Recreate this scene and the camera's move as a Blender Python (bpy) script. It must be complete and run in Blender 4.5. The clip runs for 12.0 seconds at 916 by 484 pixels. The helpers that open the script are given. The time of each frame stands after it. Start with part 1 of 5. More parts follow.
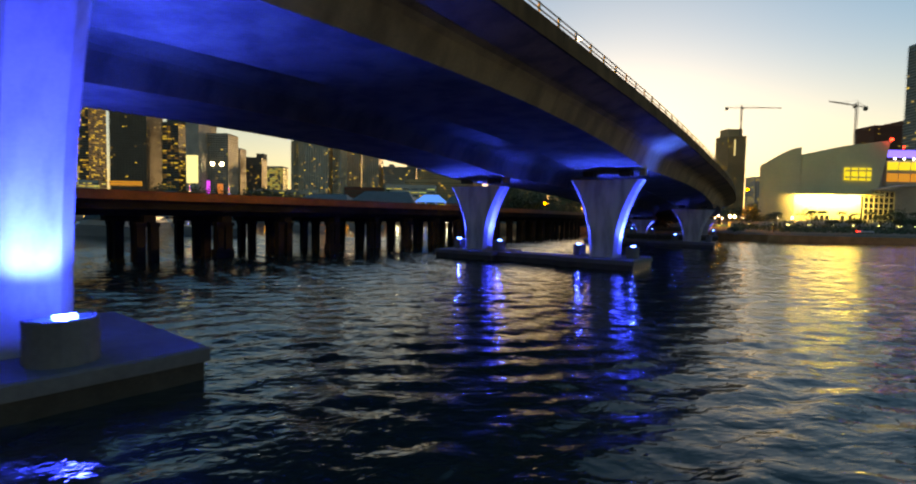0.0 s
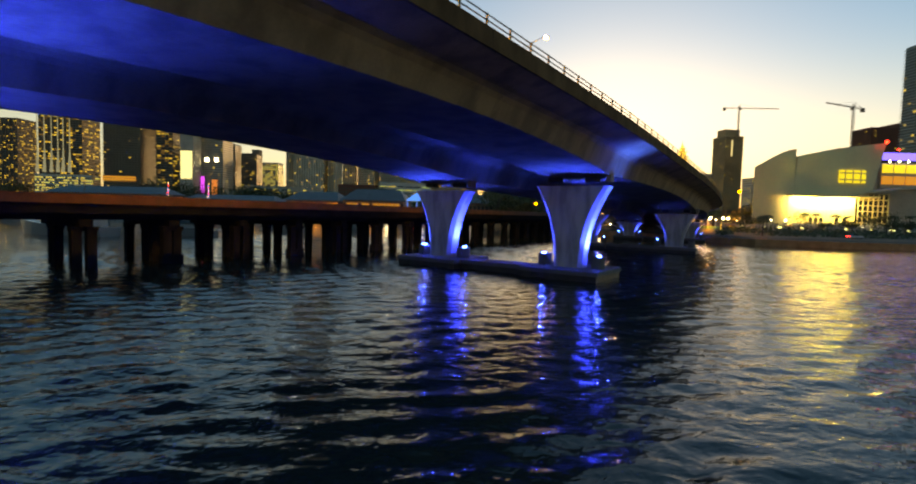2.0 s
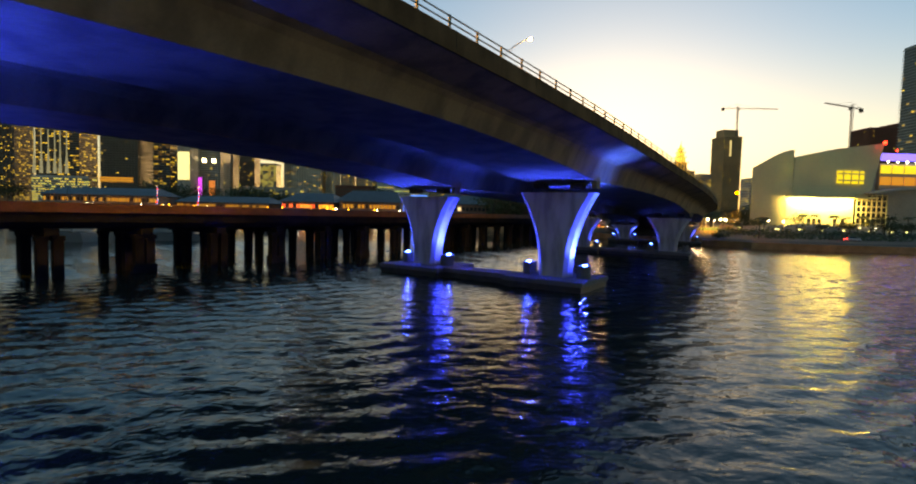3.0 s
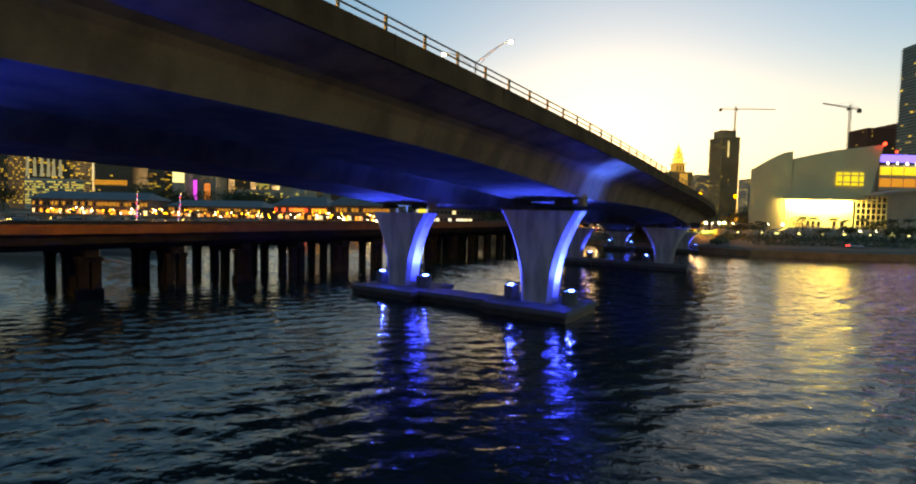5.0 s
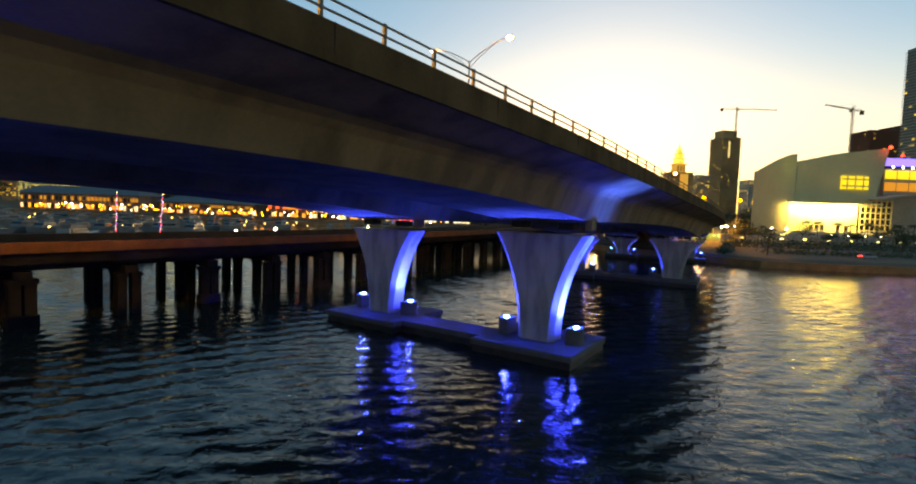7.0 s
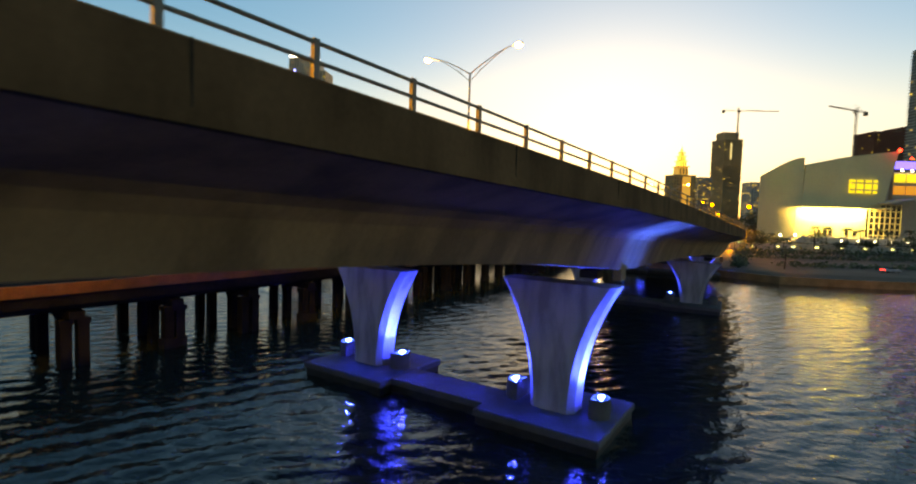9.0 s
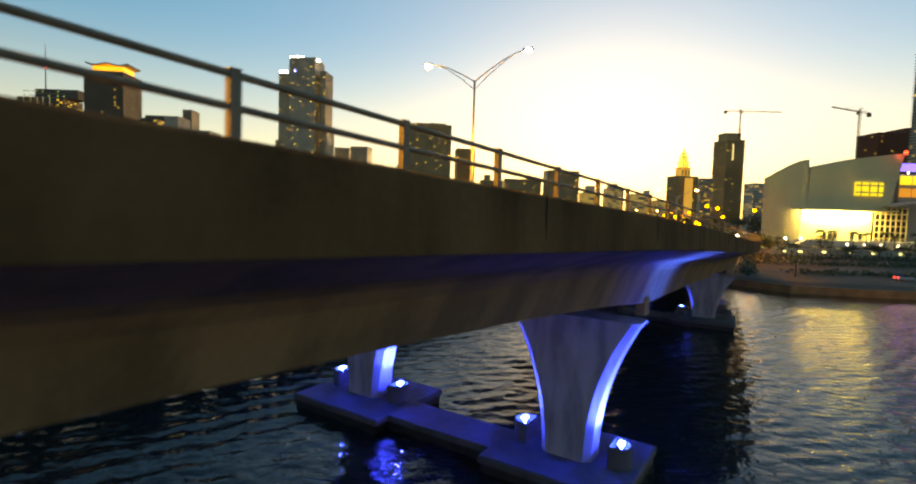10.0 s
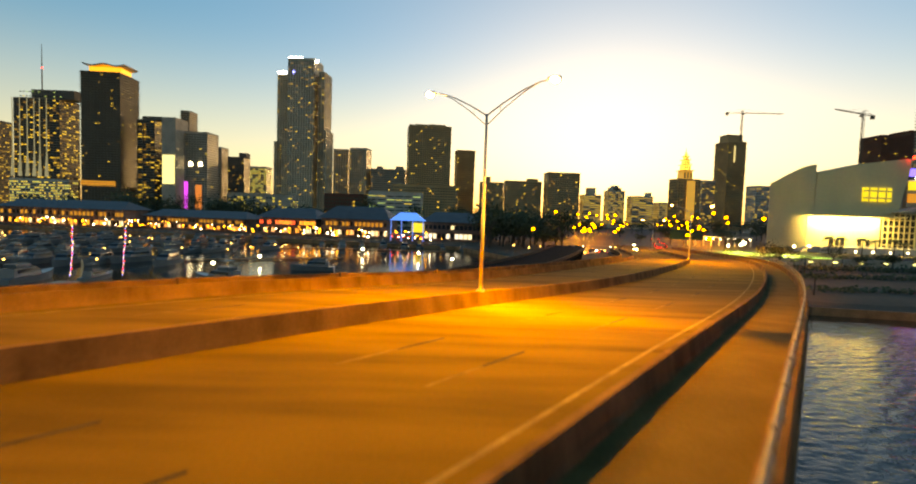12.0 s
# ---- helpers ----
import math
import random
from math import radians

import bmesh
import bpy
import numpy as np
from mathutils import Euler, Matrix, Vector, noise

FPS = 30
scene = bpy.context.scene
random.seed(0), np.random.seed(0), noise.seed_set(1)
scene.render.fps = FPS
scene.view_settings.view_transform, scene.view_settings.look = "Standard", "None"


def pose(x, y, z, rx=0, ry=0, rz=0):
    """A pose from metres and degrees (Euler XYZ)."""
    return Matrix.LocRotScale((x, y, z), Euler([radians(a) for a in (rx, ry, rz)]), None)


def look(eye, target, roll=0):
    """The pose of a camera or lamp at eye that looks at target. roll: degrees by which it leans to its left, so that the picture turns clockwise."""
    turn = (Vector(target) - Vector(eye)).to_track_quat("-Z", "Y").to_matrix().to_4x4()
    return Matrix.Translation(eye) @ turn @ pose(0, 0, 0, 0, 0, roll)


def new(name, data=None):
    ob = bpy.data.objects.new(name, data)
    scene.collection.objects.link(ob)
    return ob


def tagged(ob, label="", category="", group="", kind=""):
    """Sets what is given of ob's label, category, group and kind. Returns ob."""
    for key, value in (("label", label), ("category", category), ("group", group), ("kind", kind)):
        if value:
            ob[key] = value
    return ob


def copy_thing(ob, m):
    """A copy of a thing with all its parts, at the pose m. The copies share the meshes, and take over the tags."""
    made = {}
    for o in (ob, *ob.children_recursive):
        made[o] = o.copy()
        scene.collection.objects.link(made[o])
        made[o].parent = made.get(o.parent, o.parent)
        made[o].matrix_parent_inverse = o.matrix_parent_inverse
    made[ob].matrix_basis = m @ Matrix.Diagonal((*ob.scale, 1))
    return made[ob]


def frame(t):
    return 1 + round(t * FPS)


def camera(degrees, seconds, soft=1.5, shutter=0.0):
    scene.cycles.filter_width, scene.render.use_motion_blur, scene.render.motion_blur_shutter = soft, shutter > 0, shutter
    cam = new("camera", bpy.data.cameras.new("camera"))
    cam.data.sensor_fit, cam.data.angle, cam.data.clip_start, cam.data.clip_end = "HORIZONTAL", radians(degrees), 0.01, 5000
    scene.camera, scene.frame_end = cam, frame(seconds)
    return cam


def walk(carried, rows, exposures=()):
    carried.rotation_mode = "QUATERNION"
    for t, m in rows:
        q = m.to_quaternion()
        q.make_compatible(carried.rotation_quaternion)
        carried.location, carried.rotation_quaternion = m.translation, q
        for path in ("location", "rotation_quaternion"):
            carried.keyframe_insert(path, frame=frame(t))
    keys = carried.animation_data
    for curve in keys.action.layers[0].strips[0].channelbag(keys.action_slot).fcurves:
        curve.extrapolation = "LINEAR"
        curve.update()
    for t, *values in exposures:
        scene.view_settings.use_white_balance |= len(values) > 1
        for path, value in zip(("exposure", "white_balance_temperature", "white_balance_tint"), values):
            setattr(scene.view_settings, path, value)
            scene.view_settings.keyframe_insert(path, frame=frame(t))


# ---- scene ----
# ---------------- camera ----------------
cam = camera(84.0, 12.0, soft=2.0, shutter=0.9)
PATH = [
    (0, (2.977, -2.607, 6.040), (3.025, 17.366, 4.993), 1.09),
    (0.5, (4.293, -2.000, 6.368), (4.360, 17.970, 5.286), 1.32),
    (1, (5.527, -1.195, 6.590), (5.610, 18.773, 5.474), 1.46),
    (1.5, (6.614, -0.288, 6.795), (6.719, 19.680, 5.672), 1.57),
    (2, (7.719, 0.520, 7.197), (7.846, 20.488, 6.062), 1.61),
    (2.5, (8.832, 1.430, 7.661), (8.971, 21.397, 6.530), 1.60),
    (3, (9.775, 2.503, 8.099), (9.924, 22.471, 6.975), 1.54),
    (5, (12.349, 7.858, 10.146), (12.551, 27.828, 9.057), 1.34),
    (5.5, (12.723, 9.476, 10.517), (12.960, 29.439, 9.326), 1.86),
    (6, (13.086, 11.382, 11.248), (13.311, 31.347, 10.085), 1.71),
    (6.5, (13.206, 13.401, 12.039), (13.457, 33.363, 10.823), 1.92),
    (7, (13.263, 15.193, 12.523), (13.533, 35.154, 11.298), 2.02),
    (9, (13.345, 23.306, 15.630), (13.597, 43.271, 14.477), 1.78),
    (9.5, (13.264, 25.176, 16.393), (13.503, 45.141, 15.234), 1.86),
    (10, (13.138, 27.209, 17.232), (13.365, 47.175, 16.084), 1.83),
    (10.5, (12.997, 29.158, 18.103), (13.225, 49.123, 16.953), 1.90),
    (11, (12.854, 30.914, 19.120), (13.088, 50.879, 17.961), 1.90),
    (11.5, (12.681, 32.676, 20.065), (12.920, 52.642, 18.914), 1.92),
    (12, (12.545, 34.382, 21.072), (12.790, 54.348, 19.924), 1.91),
]
walk(cam, [(t, look(eye, target, roll)) for t, eye, target, roll in PATH], exposures=[(0.0, 1.65, 9600, 10), (5.0, 1.8, 10150, 10), (9.5, 1.88, 10350, 10), (12.0, 1.8, 10100, 10)])

# ---------------- world and sun ----------------
SUN_TURN = 21.5      # degrees to the right of straight ahead, where the sun has gone down
world = bpy.data.worlds.new("dusk_sky")
scene.world = world
world.use_nodes = True
wn, wl = world.node_tree.nodes, world.node_tree.links
sky = wn.new("ShaderNodeTexSky")
sky.sky_type = "NISHITA"
sky.sun_disc = False
sky.sun_elevation = radians(3.4)
sky.sun_rotation = radians(SUN_TURN - 5)
sky.air_density, sky.dust_density, sky.ozone_density = 1.0, 1.0, 4.5
soften = wn.new("ShaderNodeGamma")
soften.inputs["Gamma"].default_value = 0.70
wl.new(sky.outputs[0], soften.inputs["Color"])
vivid = wn.new("ShaderNodeHueSaturation")
vivid.inputs["Saturation"].default_value = 1.12
wl.new(soften.outputs[0], vivid.inputs["Color"])
# warm dusk haze that thickens towards the horizon, all the way round
where = wn.new("ShaderNodeTexCoord")
split = wn.new("ShaderNodeSeparateXYZ")
wl.new(where.outputs["Generated"], split.inputs[0])
low = wn.new("ShaderNodeMapRange")
low.interpolation_type = "SMOOTHERSTEP"
low.inputs["From Min"].default_value, low.inputs["From Max"].default_value = 0.0, 0.36
low.inputs["To Min"].default_value, low.inputs["To Max"].default_value = 1.0, 0.0
wl.new(split.outputs["Z"], low.inputs["Value"])
haze = wn.new("ShaderNodeMix")
haze.data_type, haze.blend_type = "RGBA", "ADD"
wl.new(low.outputs[0], haze.inputs[0])
# thick air reddens the light low down
amber = wn.new("ShaderNodeMix")
amber.data_type, amber.blend_type = "RGBA", "MULTIPLY"
amber.inputs[7].default_value = (1.0, 0.89, 0.73, 1)
wl.new(low.outputs[0], amber.inputs[0])
wl.new(vivid.outputs[0], amber.inputs[6])
wl.new(amber.outputs[2], haze.inputs[6])
haze.inputs[7].default_value = (0.84, 0.55, 0.25, 1)
# the half of the sky away from the sunset is already in dusk
facing = wn.new("ShaderNodeVectorMath")
facing.operation = "DOT_PRODUCT"
facing.inputs[1].default_value = (math.sin(radians(SUN_TURN)), math.cos(radians(SUN_TURN)), 0)
wl.new(where.outputs["Generated"], facing.inputs[0])
night = wn.new("ShaderNodeMapRange")
night.interpolation_type = "SMOOTHSTEP"
night.inputs["From Min"].default_value, night.inputs["From Max"].default_value = -0.7, 0.2
night.inputs["To Min"].default_value, night.inputs["To Max"].default_value = 0.66, 1.0
wl.new(facing.outputs["Value"], night.inputs["Value"])
dusk = wn.new("ShaderNodeVectorMath")
dusk.operation = "SCALE"
wl.new(haze.outputs[2], dusk.inputs[0])
wl.new(night.outputs[0], dusk.inputs["Scale"])
wl.new(dusk.outputs[0], wn["Background"].inputs[0])
wn["Background"].inputs[1].default_value = 0.16

sun = new("sun", bpy.data.lights.new("sun", "SUN"))
sun.data.energy, sun.data.angle, sun.data.color = 0.25, radians(12), (1.0, 0.72, 0.4)
sun.matrix_world = look((0, 0, 300), (-math.sin(radians(SUN_TURN)) * 300, -math.cos(radians(SUN_TURN)) * 300, 285))


# ---------------- materials ----------------
def material(name, color, rough=0.7, metal=0.0, scale=3.0, vary=0.25, bump=0.15, grain=40.0, stains=None, obj_random=0.0, island=0.0, ior=1.45):
    """Mottled surface: base colour varied at two scales, with fine relief."""
    m = bpy.data.materials.new(name)
    m.use_nodes = True
    n, l = m.node_tree.nodes, m.node_tree.links
    b = n["Principled BSDF"]
    b.inputs["Roughness"].default_value = rough
    b.inputs["Metallic"].default_value = metal
    b.inputs["IOR"].default_value = ior
    co = n.new("ShaderNodeTexCoord")
    big = n.new("ShaderNodeTexNoise")
    big.inputs["Scale"].default_value = scale
    big.inputs["Detail"].default_value = 5
    l.new(co.outputs["Object"], big.inputs["Vector"])
    fine = n.new("ShaderNodeTexNoise")
    fine.inputs["Scale"].default_value = grain
    fine.inputs["Detail"].default_value = 3
    l.new(co.outputs["Object"], fine.inputs["Vector"])
    ramp = n.new("ShaderNodeMapRange")
    ramp.inputs["From Min"].default_value, ramp.inputs["From Max"].default_value = 0.3, 0.7
    ramp.inputs["To Min"].default_value, ramp.inputs["To Max"].default_value = 1 - vary, 1 + vary
    l.new(big.outputs["Fac"], ramp.inputs["Value"])
    r2 = n.new("ShaderNodeMapRange")
    r2.inputs["From Min"].default_value, r2.inputs["From Max"].default_value = 0.25, 0.75
    r2.inputs["To Min"].default_value, r2.inputs["To Max"].default_value = 1 - vary * 0.5, 1 + vary * 0.5
    l.new(fine.outputs["Fac"], r2.inputs["Value"])
    mul = n.new("ShaderNodeMath")
    mul.operation = "MULTIPLY"
    l.new(ramp.outputs[0], mul.inputs[0])
    l.new(r2.outputs[0], mul.inputs[1])
    last = mul.outputs[0]
    if obj_random or island:
        info = n.new("ShaderNodeObjectInfo") if obj_random else n.new("ShaderNodeNewGeometry")
        r3 = n.new("ShaderNodeMapRange")
        k = obj_random or island
        r3.inputs["To Min"].default_value, r3.inputs["To Max"].default_value = 1 - k, 1 + k
        l.new(info.outputs["Random"] if obj_random else info.outputs["Random Per Island"], r3.inputs["Value"])
        m2 = n.new("ShaderNodeMath")
        m2.operation = "MULTIPLY"
        l.new(last, m2.inputs[0])
        l.new(r3.outputs[0], m2.inputs[1])
        last = m2.outputs[0]
    if stains:
        mp = n.new("ShaderNodeMapping")
        mp.inputs["Scale"].default_value = stains
        l.new(co.outputs["Object"], mp.inputs["Vector"])
        st = n.new("ShaderNodeTexNoise")
        st.inputs["Scale"].default_value = 1.0
        st.inputs["Detail"].default_value = 4
        l.new(mp.outputs[0], st.inputs["Vector"])
        r4 = n.new("ShaderNodeMapRange")
        r4.inputs["From Min"].default_value, r4.inputs["From Max"].default_value = 0.42, 0.62
        r4.inputs["To Min"].default_value, r4.inputs["To Max"].default_value = 1.0, 0.62
        l.new(st.outputs["Fac"], r4.inputs["Value"])
        m3 = n.new("ShaderNodeMath")
        m3.operation = "MULTIPLY"
        l.new(last, m3.inputs[0])
        l.new(r4.outputs[0], m3.inputs[1])
        last = m3.outputs[0]
    sc = n.new("ShaderNodeVectorMath")
    sc.operation = "SCALE"
    sc.inputs[0].default_value = color
    l.new(last, sc.inputs["Scale"])
    l.new(sc.outputs[0], b.inputs["Base Color"])
    if bump:
        bp = n.new("ShaderNodeBump")
        bp.inputs["Strength"].default_value = bump
        bp.inputs["Distance"].default_value = 0.02
        l.new(fine.outputs["Fac"], bp.inputs["Height"])
        l.new(bp.outputs[0], b.inputs["Normal"])
    return m


def glow(name, color, strength):
    m = bpy.data.materials.new(name)
    m.use_nodes = True
    b = m.node_tree.nodes["Principled BSDF"]
    b.inputs["Base Color"].default_value = (*color, 1)
    b.inputs["Emission Color"].default_value = (*color, 1)
    b.inputs["Emission Strength"].default_value = strength
    return m


def window_glow(name, dark, stops, lit, strength, by_object=False):
    """Panes of a far facade: each pane is dark glass or a lit room, by chance; lit: the share that is lit."""
    m = bpy.data.materials.new(name)
    m.use_nodes = True
    n, l = m.node_tree.nodes, m.node_tree.links
    b = n["Principled BSDF"]
    b.inputs["Base Color"].default_value = (*dark, 1)
    b.inputs["Roughness"].default_value = 0.3
    b.inputs["IOR"].default_value = 1.3
    g = n.new("ShaderNodeObjectInfo" if by_object else "ShaderNodeNewGeometry").outputs["Random" if by_object else "Random Per Island"]
    on = n.new("ShaderNodeMath")
    on.operation = "LESS_THAN"
    on.inputs[1].default_value = lit
    l.new(g, on.inputs[0])
    d = n.new("ShaderNodeMath")
    d.operation = "MULTIPLY"
    d.inputs[1].default_value = 1.0 / max(lit, 0.01)
    l.new(g, d.inputs[0])
    ramp = n.new("ShaderNodeValToRGB")
    e = ramp.color_ramp.elements
    e[0].position, e[0].color = 0.0, (*stops[0], 1)
    e[1].position, e[1].color = 1.0, (*stops[-1], 1)
    for i, c in enumerate(stops[1:-1]):
        x = e.new((i + 1) / (len(stops) - 1))
        x.color = (*c, 1)
    l.new(d.outputs[0], ramp.inputs[0])
    s = n.new("ShaderNodeMath")
    s.operation = "MULTIPLY"
    s.inputs[1].default_value = strength
    l.new(on.outputs[0], s.inputs[0])
    l.new(ramp.outputs[0], b.inputs["Emission Color"])
    l.new(s.outputs[0], b.inputs["Emission Strength"])
    return m


def water_material():
    m = bpy.data.materials.new("bay_water")
    m.use_nodes = True
    n, l = m.node_tree.nodes, m.node_tree.links
    b = n["Principled BSDF"]
    b.inputs["Base Color"].default_value = (0.014, 0.022, 0.020, 1)
    b.inputs["Roughness"].default_value = 0.06
    b.inputs["IOR"].default_value = 1.333
    co = n.new("ShaderNodeTexCoord")
    last = None
    # the basin near the shore is sheltered, and its ripples are lower
    part_y = n.new("ShaderNodeSeparateXYZ")
    l.new(co.outputs["Object"], part_y.inputs[0])
    calm = n.new("ShaderNodeMapRange")
    calm.interpolation_type = "SMOOTHSTEP"
    calm.inputs["From Min"].default_value, calm.inputs["From Max"].default_value = 100.0, 170.0
    calm.inputs["To Min"].default_value, calm.inputs["To Max"].default_value = 1.0, 0.25
    l.new(part_y.outputs["Y"], calm.inputs["Value"])
    for scale, stretch, turn, dist, detail in ((0.45, (1.0, 1.9, 1.0), -14, 0.11, 2.0), (1.7, (1.0, 1.6, 1.0), 30, 0.035, 2.0)):
        mp = n.new("ShaderNodeMapping")
        mp.inputs["Scale"].default_value = stretch
        mp.inputs["Rotation"].default_value = (0, 0, radians(turn))
        l.new(co.outputs["Object"], mp.inputs["Vector"])
        t = n.new("ShaderNodeTexNoise")
        t.inputs["Scale"].default_value = scale
        t.inputs["Detail"].default_value = detail
        t.inputs["Distortion"].default_value = 0.6
        l.new(mp.outputs[0], t.inputs["Vector"])
        bp = n.new("ShaderNodeBump")
        bp.inputs["Strength"].default_value = 1.0
        low = n.new("ShaderNodeMath")
        low.operation = "MULTIPLY"
        low.inputs[1].default_value = dist
        l.new(calm.outputs[0], low.inputs[0])
        l.new(low.outputs[0], bp.inputs["Distance"])
        l.new(t.outputs["Fac"], bp.inputs["Height"])
        if last:
            l.new(last.outputs[0], bp.inputs["Normal"])
        last = bp
    l.new(last.outputs[0], b.inputs["Normal"])
    return m


CONCRETE = material("bridge_concrete", (0.30, 0.205, 0.115), 0.85, scale=0.25, vary=0.18, grain=6, bump=0.25, stains=(0.5, 0.5, 0.12))
PIER = material("pier_concrete", (0.46, 0.45, 0.47), 0.8, scale=0.4, vary=0.12, grain=8, bump=0.2, stains=(0.8, 0.8, 0.2))
FOOTING = material("footing_concrete", (0.105, 0.10, 0.105), 0.9, scale=0.5, vary=0.25, grain=5, bump=0.4)
# wet concrete, with the shade under the slab put into the same colour
TIDE = material("wet_tide_band", (0.03, 0.027, 0.024), 0.5, scale=1.0, vary=0.4, grain=8, bump=0.4)
# the trestle's shade is put into this near-black base colour
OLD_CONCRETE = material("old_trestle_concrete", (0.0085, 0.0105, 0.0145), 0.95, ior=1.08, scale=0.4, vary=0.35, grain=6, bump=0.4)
# sodium amber is put into the road, sidewalk and white line colours
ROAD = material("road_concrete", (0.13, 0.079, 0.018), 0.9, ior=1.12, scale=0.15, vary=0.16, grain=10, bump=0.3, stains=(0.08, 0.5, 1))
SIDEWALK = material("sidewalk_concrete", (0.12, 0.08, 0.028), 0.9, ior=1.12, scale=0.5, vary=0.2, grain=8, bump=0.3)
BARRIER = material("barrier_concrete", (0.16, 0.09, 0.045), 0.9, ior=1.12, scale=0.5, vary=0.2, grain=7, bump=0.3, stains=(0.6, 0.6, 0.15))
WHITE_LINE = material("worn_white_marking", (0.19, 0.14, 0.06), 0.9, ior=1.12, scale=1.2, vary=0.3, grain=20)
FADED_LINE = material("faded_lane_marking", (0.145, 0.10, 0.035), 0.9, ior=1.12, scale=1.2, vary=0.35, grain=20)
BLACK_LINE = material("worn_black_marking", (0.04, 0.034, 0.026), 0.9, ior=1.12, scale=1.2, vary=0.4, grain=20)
RAIL = material("galvanised_rail", (0.20, 0.17, 0.13), 0.6, 0.3, scale=2, vary=0.2, grain=20)
POLE = material("aluminium_pole", (0.5, 0.48, 0.44), 0.4, 0.8, scale=2, vary=0.15, grain=20)
RUBBER = material("bearing_rubber", (0.03, 0.03, 0.03), 0.8)
WATER = water_material()
EARTH = material("shore_earth", (0.09, 0.058, 0.034), 0.95, scale=0.05, vary=0.4, grain=1.5, bump=0.5)
GRASS = material("lawn_grass", (0.07, 0.15, 0.03), 0.95, scale=0.08, vary=0.4, grain=2.0, bump=0.5)
# base colour carries the sodium light that falls on the seawall's face
SEAWALL = material("seawall_concrete", (0.38, 0.18, 0.08), 0.9, scale=0.3, vary=0.3, grain=3, bump=0.4)
ASPHALT = material("asphalt", (0.055, 0.053, 0.05), 0.9, scale=0.2, vary=0.25, grain=8)
SODIUM = glow("sodium_lamp_glow", (1.0, 0.5, 0.09), 80.0)
BLUE_LED = glow("blue_flood_glow", (0.012, 0.10, 1.0), 30.0)
STREET_GLOW = glow("street_lamp_glow", (1.0, 0.34, 0.01), 5.0)
WHITE_GLOW = glow("white_lamp_glow", (1.0, 0.93, 0.65), 5.0)
RED_GLOW = glow("red_lamp_glow", (1.0, 0.03, 0.02), 4.0)
# orange lamplight on the trestle's parapets is put into this brown
LAMPLIT_BROWN = material("rusty_parapet", (0.085, 0.042, 0.02), 0.9, scale=0.5, vary=0.3, grain=5)
DARK_WALL = material("dark_tower_wall", (0.15, 0.13, 0.10), 0.8, scale=0.05, vary=0.2, grain=0.6, bump=0)
GREY_WALL = material("grey_tower_wall", (0.44, 0.38, 0.30), 0.8, scale=0.05, vary=0.2, grain=0.6, bump=0)
PALE_WALL = material("pale_tower_wall", (0.52, 0.49, 0.42), 0.8, scale=0.05, vary=0.15, grain=0.6, bump=0)
TAN_WALL = material("tan_tower_wall", (0.60, 0.50, 0.36), 0.8, scale=0.05, vary=0.2, grain=0.6, bump=0)
BROWN_WALL = material("brown_tower_wall", (0.50, 0.33, 0.16), 0.85, scale=0.05, vary=0.2, grain=0.6, bump=0)
RED_WALL = material("red_brown_wall", (0.16, 0.06, 0.04), 0.85, scale=0.05, vary=0.2, grain=0.6, bump=0)
OCHRE_WALL = material("ochre_wall", (0.42, 0.28, 0.12), 0.85, scale=0.1, vary=0.2, grain=0.6, bump=0)
GLASS_WALL = material("glass_tower_wall", (0.24, 0.31, 0.30), 0.3, scale=0.05, vary=0.2, grain=0.6, bump=0)
ARENA_WALL = material("arena_stucco", (0.62, 0.53, 0.31), 0.8, scale=0.04, vary=0.08, grain=0.5, bump=0)
MARKET_WALL = material("market_wall", (0.25, 0.16, 0.13), 0.85, scale=0.2, vary=0.25, grain=1, bump=0)
ROOF_GREY = material("grey_metal_roof", (0.10, 0.095, 0.095), 0.55, scale=0.2, vary=0.15, grain=1, bump=0)
DARK_GLASS = material("dark_glass", (0.02, 0.022, 0.025), 0.1, vary=0.1, bump=0)
STEEL = material("painted_steel", (0.16, 0.13, 0.10), 0.6, 0.3, vary=0.2, bump=0)
BOAT_WHITE = material("white_gelcoat", (0.21, 0.205, 0.2), 0.25, scale=0.5, vary=0.08, bump=0)
BARK = material("bark", (0.08, 0.06, 0.045), 0.95, scale=2, vary=0.3)
LEAF = material("foliage", (0.07, 0.08, 0.035), 0.8, scale=0.5, vary=0.4, bump=0, island=0.35)
PAINT_DARK = material("dark_car_paint", (0.05, 0.05, 0.06), 0.25, 0.2, vary=0.05, bump=0)
PAINT_PALE = material("silver_car_paint", (0.4, 0.4, 0.42), 0.3, 0.3, vary=0.05, bump=0)
SIGN_GREEN = material("green_sign_sheet", (0.008, 0.055, 0.026), 0.5, vary=0.1, bump=0)
DIM, AMB, YEL, WHT, GRN = (0.12, 0.07, 0.02), (1.0, 0.42, 0.05), (1.0, 0.72, 0.09), (1.0, 0.95, 0.65), (0.65, 0.9, 0.3)
W_OFFICE = window_glow("office_panes", (0.03, 0.027, 0.022), ((0.10, 0.055, 0.01), (0.3, 0.16, 0.02), YEL, (1.0, 0.62, 0.06)), 0.34, 0.30)
W_CONDO = window_glow("condo_panes", (0.10, 0.085, 0.06), (DIM, (0.35, 0.2, 0.04), YEL), 0.09, 0.42)
